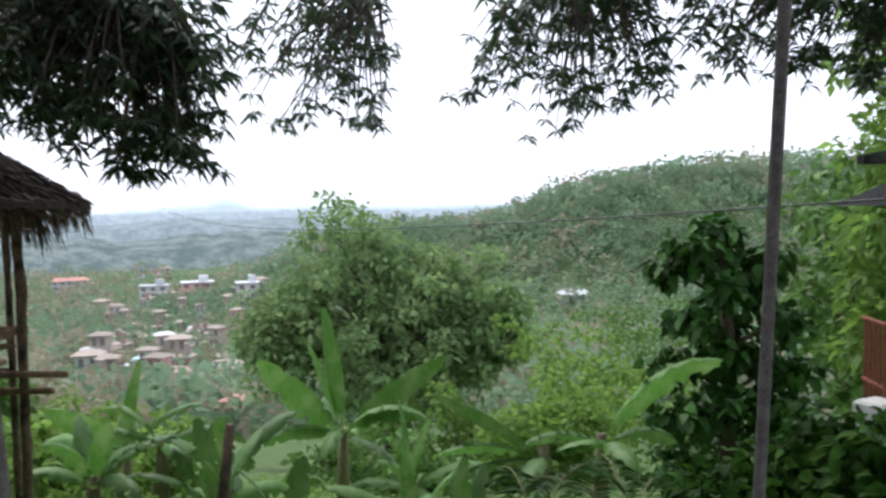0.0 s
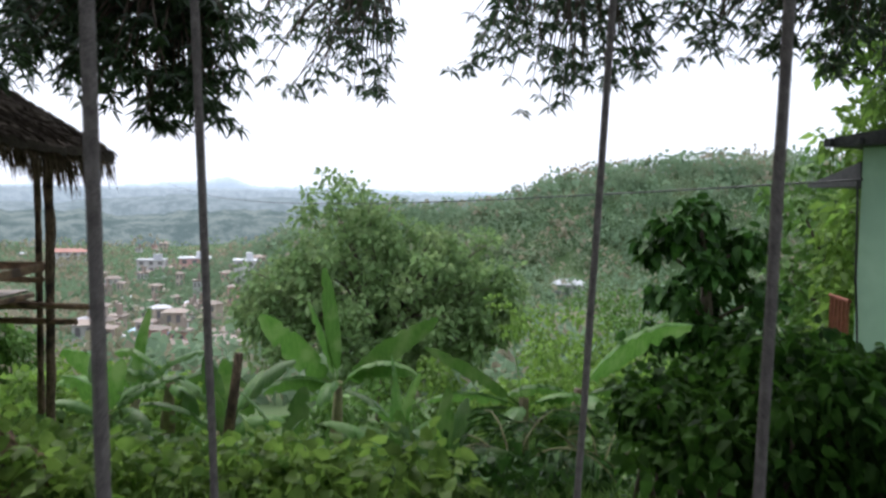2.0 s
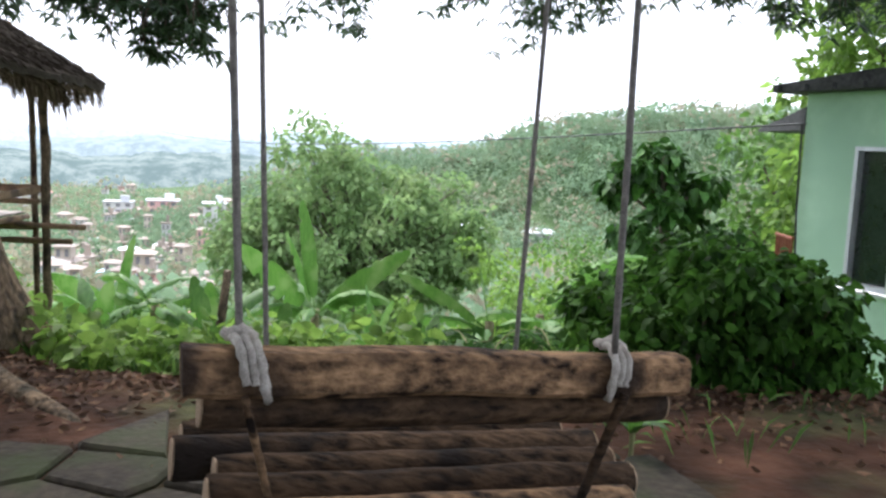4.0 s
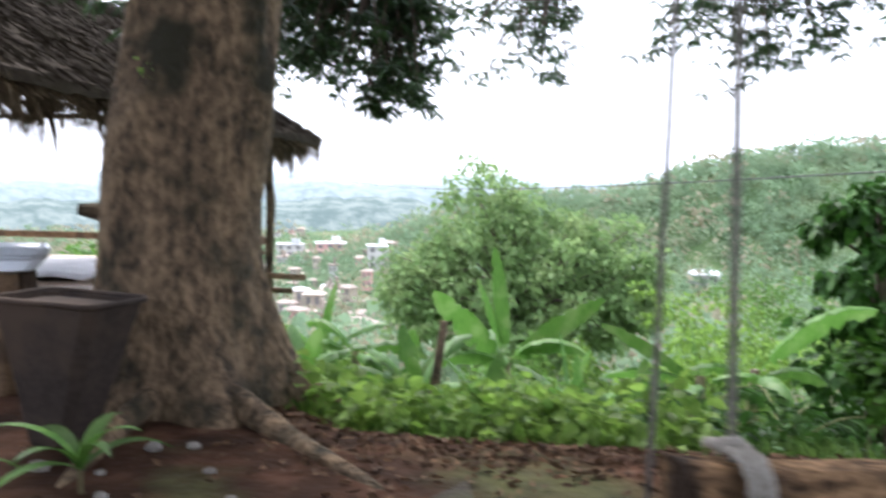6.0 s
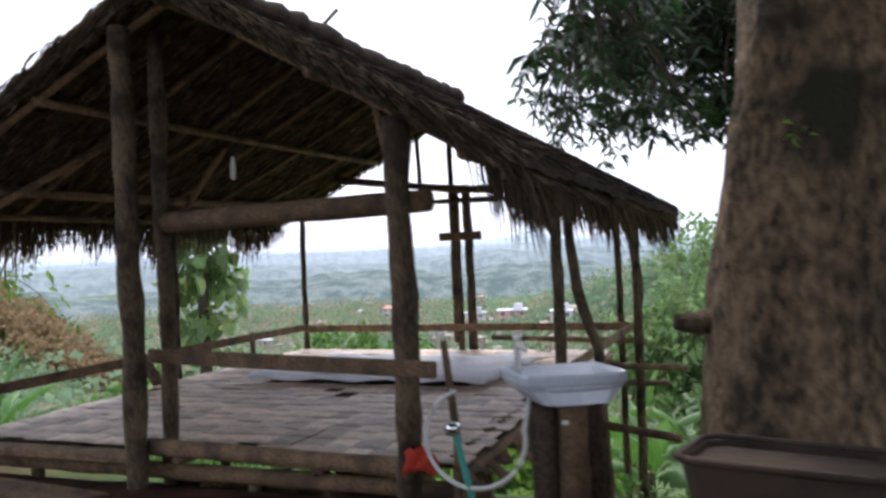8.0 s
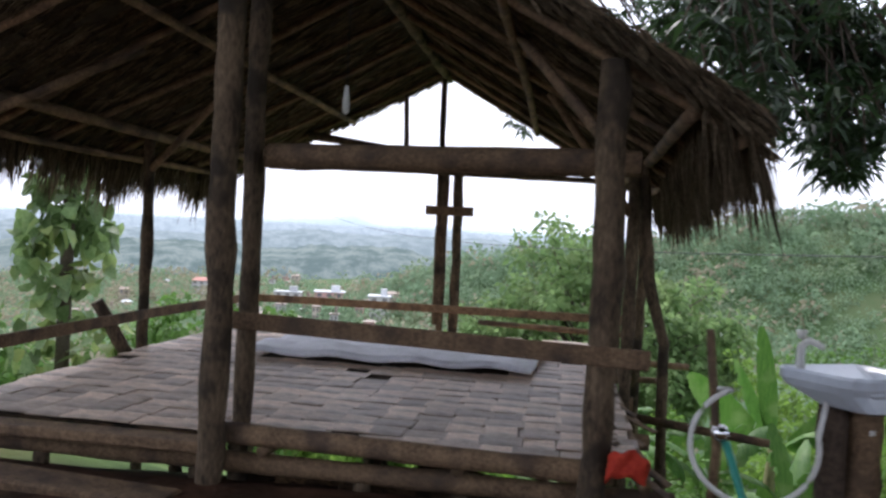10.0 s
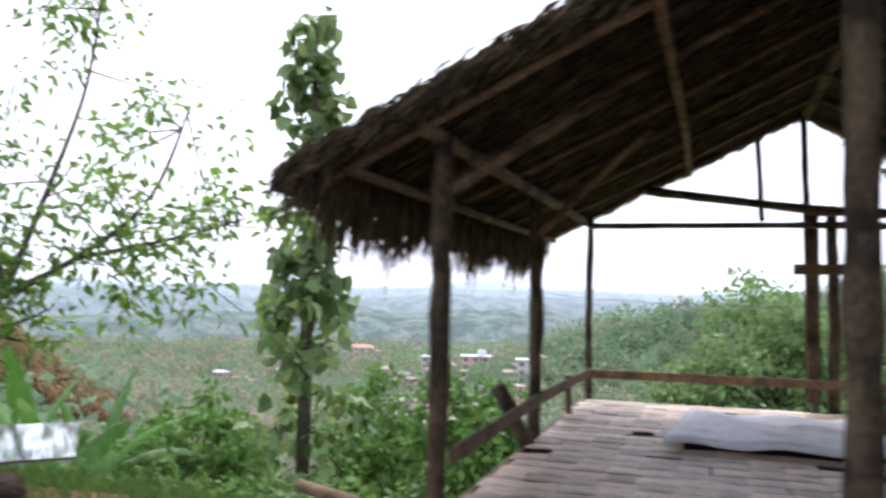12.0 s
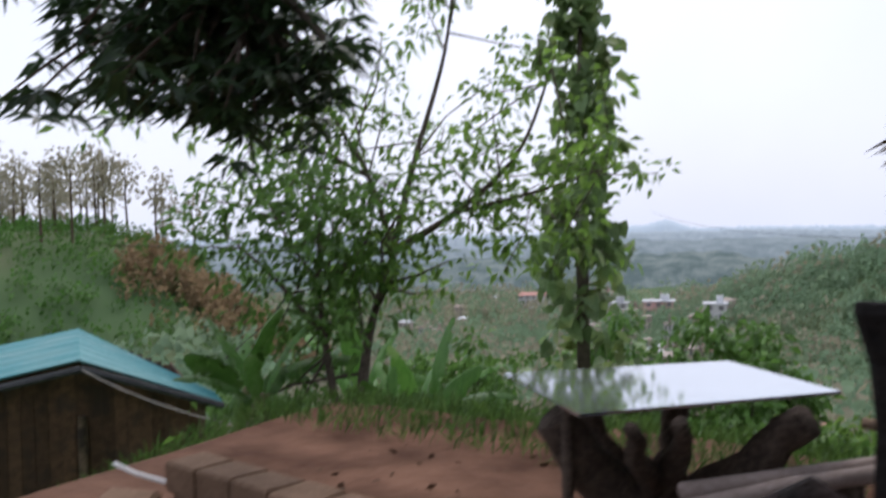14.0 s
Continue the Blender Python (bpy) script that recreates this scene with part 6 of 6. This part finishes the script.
# weeds and grass along the terrace edge and slope
def weeds():
    rg = np.random.default_rng(51)
    edge = lambda x: np.interp(x, [-14, -10.5, -7, -6.2, -1.2, -0.4, 0.8, 6, 14], [3.5, 6.0, 5.8, 5.2, 5.3, 5.2, 4.35, 4.4, 4.8])
    def spot(n, xlo, xhi, dlo, dhi):
        x = rg.uniform(xlo, xhi, n)
        y = edge(x) + rg.uniform(dlo, dhi, n)
        return np.stack([x, y, height(x, y)], 1)
    g = np.concatenate([spot(2600, -0.2, 3.4, 0.3, 1.8), spot(5200, -13.0, -6.8, -1.0, 1.4), spot(1400, 3.0, 8, 0.2, 2.5), spot(120, 2.2, 6.0, -1.0, 0.0)])
    w = rg.normal(0, 0.35, (len(g), 3)) + np.array([0, 0, 1.0])
    tagged(leaf_part("grass", *leaves(g, w, 0.20, 0.014, 0.25, 0.2, rg), GRASS), "tufts of bright green grass at the terrace edge", "grass", kind="stuff")
    c = np.concatenate([spot(130, -0.3, 3.2, 0.6, 3.0), spot(170, -4, 8, 2.5, 12), spot(260, -14, -6.6, 1.0, 7), spot(300, -16, -3, 6, 18)])
    c[:, 2] += rg.uniform(-0.05, 0.14, len(c))
    # Weeds right of x 2.3 take the darker leaf: hedge shade painted in.
    tagged(leaf_part("weeds", *clumps(c[c[:, 0] > 2.3], 0.30, 40, 0.115, 0.06, rg, 0.3, 0.0), DEEP), "weeds below the hedge, their shade painted as dark green leaf", "weeds", kind="stuff")
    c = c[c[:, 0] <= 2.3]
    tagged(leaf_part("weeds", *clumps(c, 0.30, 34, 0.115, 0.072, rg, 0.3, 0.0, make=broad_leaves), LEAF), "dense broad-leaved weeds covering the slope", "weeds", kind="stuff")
    c = np.concatenate([spot(110, -0.2, 2.6, 0.35, 1.6), spot(150, -6, 2.6, 6, 22), spot(180, -18, -7, 3, 22)])
    c[:, 2] += rg.uniform(0.0, 0.24, len(c))
    tagged(leaf_part("weeds", *clumps(c, 0.24, 34, 0.105, 0.07, rg, 0.3, 0.0, make=broad_leaves), LIGHT), "light green weeds and seedlings on the bank", "weeds", kind="stuff")
    x = rg.uniform(0.3, 6.5, 4200)
    y = edge(x) - np.abs(rg.normal(0, 0.45, 4200)) + 0.35
    p = np.stack([x, y, height(x, y) + 0.012], 1)
    x2 = rg.uniform(-9.5, 6, 1200)
    y2 = rg.uniform(1.2, 5.0, 1200)
    p = np.concatenate([p, np.stack([x2, y2, height(x2, y2) + 0.012], 1)])
    w = rg.normal(0, 1, (len(p), 3)) * np.array([1, 1, 0.18])
    tagged(leaf_part("leaf_litter", *leaves(p, w, 0.06, 0.028, 0.0, 0.2, rg), LITTER), "brown fallen leaves on the earth", "leaves", kind="stuff")


weeds()

def unseen_bank():
    # Shrubs out of view on that rise, added to block sky light.
    rg = np.random.default_rng(71)
    x = rg.uniform(-26, 22, 420)
    y = rg.uniform(-16, -5.2, 420)
    c = np.stack([x, y, height(x, y) + rg.uniform(0.2, 2.4, 420)], 1)
    tagged(leaf_part("bank_shrubs", *clumps(c, 1.1, 34, 0.4, 0.22, rg), DEEP), "added dark green shrubs on the unseen bank, blocking sky light", "shrubs", kind="stuff")


unseen_bank()

def seedling(at, seed, n=9, length=0.42):
    e = thing("seedling", "young broad-bladed plant growing from the bare earth", "plant", "seedlings by the trunk")
    rg = random.Random(seed)
    x, y = at
    z = h(x, y)
    part("stem", Shape().tube([(x, y, z - 0.03), (x, y, z + 0.16)], 0.010, 6), STEM, e)
    for k in range(n):
        a, el = k * 2.4 + rg.uniform(-.3, .3), rg.uniform(0.6, 1.35)
        pnt, vs, fs = Vector((x, y, z + 0.10)), [], []
        side = Vector((-math.sin(a), math.cos(a), 0))
        for i in range(8):
            t = i / 7
            w = 0.032 * math.sin(math.pi * min(1, 0.12 + t * 0.88)) + 0.002
            vs += [pnt + side * w, pnt - Vector((0, 0, 0.006)), pnt - side * w]
            pnt = pnt + Vector((math.cos(a) * math.cos(el), math.sin(a) * math.cos(el), math.sin(el))) * length * rg.uniform(0.8, 1.1) / 7
            el -= 0.22
        for i in range(7):
            fs += [(i * 3, i * 3 + 1, i * 3 + 4, i * 3 + 3), (i * 3 + 1, i * 3 + 2, i * 3 + 5, i * 3 + 4)]
        part("leaf", Shape().add(vs, fs), BANANA, e, smooth=True)


for at, sd in (((0.02, 3.42), 1), ((-0.42, 3.05), 4), ((3.4, 3.5), 9)):
    seedling(at, sd, 8 if sd < 5 else 6, 0.42 if sd < 5 else 0.2)


def water_tank():
    s_ = Shape().box((7.9, 12.05, -1.25), (0.42, 0.42, 0.62), pose(0, 0, 0, 0, 0, 24), 0.04)
    tagged(part("cement_block", s_, PLASTER[0]), "grey square cement block beside the house corner", "block")


water_tank()

# far woods on hills and valley
def woods():
    rg = np.random.default_rng(61)
    def crowns(x, y, size, per, leafy=0.25):
        z = height(x, y)
        c = np.stack([x, y, z + size * 0.55], 1)
        n = len(x)
        cc = np.repeat(c, per, 0)
        ss = np.repeat(size, per)[:, None]
        d = rg.normal(size=(n * per, 3))
        d /= np.linalg.norm(d, axis=1, keepdims=True)
        pos = cc + d * ss * np.array([0.55, 0.55, 0.55]) * rg.uniform(0.5, 1, (n * per, 1))
        way = d + rg.normal(0, .5, d.shape)
        L = np.repeat(size, per) * leafy
        return leaves(pos, way, L, L * 0.8, 0.2, 0.2, rg)
    x = rg.uniform(-140, 330, 3900)
    y = 300 - np.abs(rg.normal(0, 45, 3900))
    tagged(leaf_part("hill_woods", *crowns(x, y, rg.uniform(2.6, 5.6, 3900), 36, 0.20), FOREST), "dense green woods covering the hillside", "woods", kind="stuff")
    a = rg.uniform(radians(-66), radians(40), 6600)
    r = rg.uniform(55, 610, 6600)
    x, y = np.sin(a) * r, np.cos(a) * r
    keep = (np.hypot(x + 105, y - 50) > 42) & ~((a > radians(-23)) & (a < radians(-12.5)) & (r > 130) & (rg.random(len(a)) < 0.55))
    x, y = x[keep], y[keep]
    s = rg.uniform(2.6, 5.5, len(x)) * np.interp(np.hypot(x, y), [55, 200, 620], [0.9, 1.3, 2.0])
    half = (rg.random(len(x)) < np.where(x < -0.36 * y, 0.5, 0.72)) | ((np.hypot(x, y) < 150) & (x < -0.9 * y))
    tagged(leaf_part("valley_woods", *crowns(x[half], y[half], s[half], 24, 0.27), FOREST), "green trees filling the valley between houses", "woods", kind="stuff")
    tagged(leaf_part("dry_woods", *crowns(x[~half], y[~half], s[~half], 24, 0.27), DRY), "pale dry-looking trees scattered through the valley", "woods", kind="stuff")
    n = 2600
    ang, rad = rg.uniform(0, 6.28, n), 40 * rg.uniform(0, 1, n) ** 0.5
    x, y = -105 + np.cos(ang) * rad, 50 + np.sin(ang) * rad
    tagged(leaf_part("hill_shrubs", *crowns(x, y, rg.uniform(0.9, 2.0, n), 16), HILLGREEN), "green shrubs on the near hillside", "shrubs", kind="stuff")
    n = 300
    k, w = rg.uniform(-1.4, 1.4, n), rg.normal(0, 3.0, n)
    x, y = -70 + 5.5 * k - 0.7 * w, 64.5 + 5 * k + 0.7 * w
    tagged(leaf_part("dry_scrub", *crowns(x, y, rg.uniform(1.4, 2.8, n), 30), BROWN), "brown dry scrub on the flank of the hill", "scrub", kind="stuff")
    # pale slender trees along the hilltop
    t = Shape()
    n = 46
    xs, ys = -105 + rg.uniform(-25, 24, n), 58 + rg.uniform(-8, 14, n)
    tops = []
    for x, y in zip(xs, ys):
        z, hh = h(x, y), rg.uniform(7, 10)
        t.tube([(x, y, z - 0.3), (x + rg.normal(0, .3), y, z + hh * 0.6), (x + rg.normal(0, .4), y, z + hh)], [0.16, 0.11, 0.04], 5)
        tops += [(x + rg.normal(0, 1.0), y + rg.normal(0, 1.0), z + hh * q) for q in (0.55, 0.65, 0.75, 0.85, 0.95, 1.0)]
    e = thing("hilltop_grove", "row of slender pale-crowned trees along the hilltop", "trees")
    tagged(part("grove_wood", t, POST, e), kind="stuff")
    leaf_part("crowns", *clumps(tops, 1.3, 22, 0.7, 0.4, rg), DRY, e)
    # lone trees on the skyline
    xs = np.concatenate([[-13.1, 29.6, 102.5], rg.uniform(20, 230, 26)])
    ys = np.concatenate([[300, 303, 301], rg.uniform(292, 306, 26)])
    sz = np.concatenate([[7.5, 6.5, 7.5], rg.uniform(3, 6.5, 26)])
    zz = height(xs, ys)
    tr = Shape()
    cc = []
    for x, y, z, q in zip(xs, ys, zz, sz):
        tr.tube([(x, y, z - 0.5), (x + 0.2, y, z + q * 0.85)], [0.28, 0.12], 5)
        cc += [(x + rg.normal(0, q * .22), y, z + q * rg.uniform(0.62, 1.0)) for _ in range(7)]
    e = thing("skyline_trees", "scattered trees standing along the ridge skyline", "trees")
    tagged(part("skyline_wood", tr, TWIG, e), kind="stuff")
    leaf_part("crowns", *clumps(cc, 1.0, 26, 0.75, 0.5, rg), FOREST, e)


woods()


# ---- houses in the valley ----
def house(name, label, at, size, storeys, wall, roof, turn=0.0, flat=False, group="houses in the valley", base=None):
    e = thing(name, label, "house", group)
    w, d = size[0] * 0.72, size[1] * 0.72
    hgt = storeys * 2.5
    x, y = at
    z = (h(x, y) if base is None else base) - 0.5
    m = Matrix.Translation((x, y, z)) @ pose(0, 0, 0, 0, 0, turn)
    s = Shape().box((0, 0, hgt / 2 + 0.25), (w, d, hgt + 0.5))
    part("wall", Shape().add([m @ Vector(p) for p in s.v], s.f), wall, e)
    r = Shape()
    if flat:
        r.box((0, 0, hgt + 0.65), (w + 0.8, d + 0.8, 0.35))
        r.box((w * 0.2, 0, hgt + 1.8), (w * 0.3, d * 0.4, 2.2))
    else:
        vs = [(-w / 2 - .6, -d / 2 - .6, hgt + .5), (w / 2 + .6, -d / 2 - .6, hgt + .5), (w / 2 + .6, d / 2 + .6, hgt + .5), (-w / 2 - .6, d / 2 + .6, hgt + .5), (-w / 2 + d * 0.3, 0, hgt + .5 + d * 0.25), (w / 2 - d * 0.3, 0, hgt + .5 + d * 0.25)]
        r.add(vs, [(3, 2, 1, 0), (0, 1, 5, 4), (1, 2, 5), (2, 3, 4, 5), (3, 0, 4)])
    part("roof", Shape().add([m @ Vector(p) for p in r.v], r.f), roof, e)
    n = max(2, int(w / 3.2))
    for st in range(storeys):
        for i in range(n):
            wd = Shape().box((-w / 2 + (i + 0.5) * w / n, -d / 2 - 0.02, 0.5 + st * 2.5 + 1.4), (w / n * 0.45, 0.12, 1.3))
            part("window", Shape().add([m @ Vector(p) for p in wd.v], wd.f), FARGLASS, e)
    return e


def on_ray(x500, y500, z500, reach):
    """A place on the way to a far mark, where that way meets the valley side."""
    a, b = Vector((0, 0, 1.3)), Vector((x500, y500, z500))
    for t in np.linspace(0.12, 2.4, 900):
        p = a.lerp(b, t)
        if p.z <= h(p.x, p.y) + 3 and p.y > reach:
            return (p.x, p.y), p.z
    p = a.lerp(b, 1.0)
    return (p.x, p.y), p.z


P, RF = PLASTER, ROOFS
for label, mark, reach, size, st, wl_, rf_, turn, flat in (
        ("long pink building with a red roof and rows of windows", (-230.5, 503.4, -43.1), 250, (26, 10), 3, P[0], RF[0], 20, False),
        ("tall pink block with a red-topped roof", (-176, 520, -24.4), 300, (18, 11), 4, P[1], RF[1], 15, True),
        ("low white building with a pale metal roof among trees", (80.9, 490.4, -50.1), 150, (12, 7), 1, P[0], RF[1], -10, False),
        ("low white building with a pale metal roof among trees", (38, 490, -48), 150, (16, 6), 1, P[0], RF[1], -4, False),
        ("small orange house in the valley", (39.1, 497.6, -73.3), 120, (7, 5), 2, P[3], RF[0], 5, False),
        ("cream apartment block with flat roof", (-177, 503, -49), 250, (15, 9), 3, P[0], RF[1], 10, True),
        ("pink apartment block with flat roof", (-150, 503, -48), 250, (15, 9), 3, P[1], RF[1], 14, True),
        ("white block among trees", (-207, 520, -30), 300, (18, 9), 2, P[0], RF[1], 10, True),
        ("pale house with a light blue roof", (-172, 500, -84), 100, (8, 5), 1, P[0], RF[3], 10, False),
        ("small house with a red roof among leaves", (-110, 500, -120), 60, (1.9, 1.5), 1, P[2], RF[0], 10, False),
        ("white block among trees", (-118, 503, -56), 250, (9, 8), 3, P[0], RF[1], 12, True)):
    at, z = on_ray(*mark, reach)
    house("valley_house", label, at, size, st, wl_, rf_, turn, flat)

rt = random.Random(12)
for i in range(108):
    if i < 64:
        bear, dip = radians(rt.uniform(-23, -13)), radians(rt.uniform(5.2, 11.0))
    else:
        bear, dip = radians(rt.uniform(-42, -12)), radians(rt.uniform(2.6, 6.5))
    far = 900 * math.sin(bear), 900 * math.cos(bear), 1.3 - 900 * math.tan(dip)
    at, z = on_ray(*far, 90)
    k, big = rt.randrange(6), rt.uniform(0.7, 1.15) * (0.66 if i < 64 else 1.1)
    house("valley_house", "small tan house in the crowded valley town" if k else "small white house in the crowded valley town", at, (6 * big, 5 * big), rt.choice((1, 1, 1, 2)), P[(0, 2, 2, 1, 2, 2)[k]],
          RF[(1, 2, 2, 2, 2, 2, 2, 2)[rt.randrange(8)]], rt.uniform(-30, 30), rt.random() < 0.4, base=h(*at) + 1.2)


# ---- woven bamboo floor and flagstones ----
def bamboo_floor():
    rg = random.Random(6)
    flat = Shape().box((0, 0, 0), (0.236, 0.182, 0.008), bev=0.003)
    cross = Shape().box((0, 0, 0), (0.188, 0.226, 0.008), bev=0.003)
    meshes = []
    for s in (flat, cross):
        me = bpy.data.meshes.new("strip")
        me.from_pydata(s.v, [], s.f)
        me.materials.append(BAMBOO)
        meshes.append(me)
    # Dark sheet under the strips stands in for shade in the weave's gaps.
    base = part("floor_mat", Shape().box((-3.95, 7.66, 0.196), (3.85, 4.75, 0.012)), LOG_DARK, HUT, "woven split-bamboo floor over a dark sheet painting gap shade")
    k = 0
    for i in range(19):
        for j in range(24):
            x, y = -5.80 + i * 0.205, 5.40 + j * 0.196
            if rg.random() < 0.03 or -4.95 < x < -2.75 and 7.75 < y < 9.0:
                continue
            ob = new("strip", meshes[(i + j) % 2])
            ob.parent = base
            ob.location = (x + rg.uniform(-.01, .01), y + rg.uniform(-.01, .01), 0.211 + rg.uniform(0, 0.008))
            ob.rotation_euler = (rg.uniform(-.03, .03), rg.uniform(-.03, .03), rg.uniform(-.05, .05))


bamboo_floor()


def flagstones():
    e = thing("pavement", "mossy irregular flagstone paving round the swing", "paving")
    e["kind"] = "structure"
    rg = random.Random(15)
    sites = [(0.0 + i * 0.37 + rg.uniform(-.17, .17), 0.1 + j * 0.35 + rg.uniform(-.16, .16)) for i in range(13) for j in range(11)]
    for cx, cy in sites:
        if cy > 3.45 + 0.25 * math.sin(cx * 2) or (cx > 3.5 and cy > 2.3) or (cx < 1.1 and cy > 2.3):
            continue
        poly = [Vector((cx + a * 0.5, cy + b * 0.5)) for a, b in ((-1, -1), (1, -1), (1, 1), (-1, 1))]
        for ox, oy in sites:
            if (ox, oy) == (cx, cy) or math.hypot(ox - cx, oy - cy) > 1.2:
                continue
            nv = Vector((ox - cx, oy - cy))
            lim = nv.length / 2 - 0.011
            nv.normalize()
            out = []
            for k, q in enumerate(poly):
                w = poly[(k + 1) % len(poly)]
                dq, dw = (q - Vector((cx, cy))).dot(nv) - lim, (w - Vector((cx, cy))).dot(nv) - lim
                if dq <= 0:
                    out.append(q)
                if dq * dw < 0:
                    out.append(q.lerp(w, dq / (dq - dw)))
            poly = out
        n = len(poly)
        if n < 3:
            continue
        z = h(cx, cy)
        top = z + rg.uniform(0.012, 0.03)
        tx, ty = rg.uniform(-.03, .03), rg.uniform(-.03, .03)
        lift = lambda q: (q.x - cx) * tx + (q.y - cy) * ty
        inner = [Vector((cx, cy)).lerp(q, 0.93) for q in poly]
        vs = [(q.x, q.y, z - 0.05) for q in poly] + [(q.x, q.y, top - 0.012 + lift(q)) for q in poly] + [(q.x, q.y, top + lift(q)) for q in inner]
        fs = [tuple(range(2 * n, 3 * n))] + [(q * n + k, q * n + (k + 1) % n, (q + 1) * n + (k + 1) % n, (q + 1) * n + k) for q in (0, 1) for k in range(n)]
        part("stone", Shape().add(vs, fs), STONE, e)


flagstones()
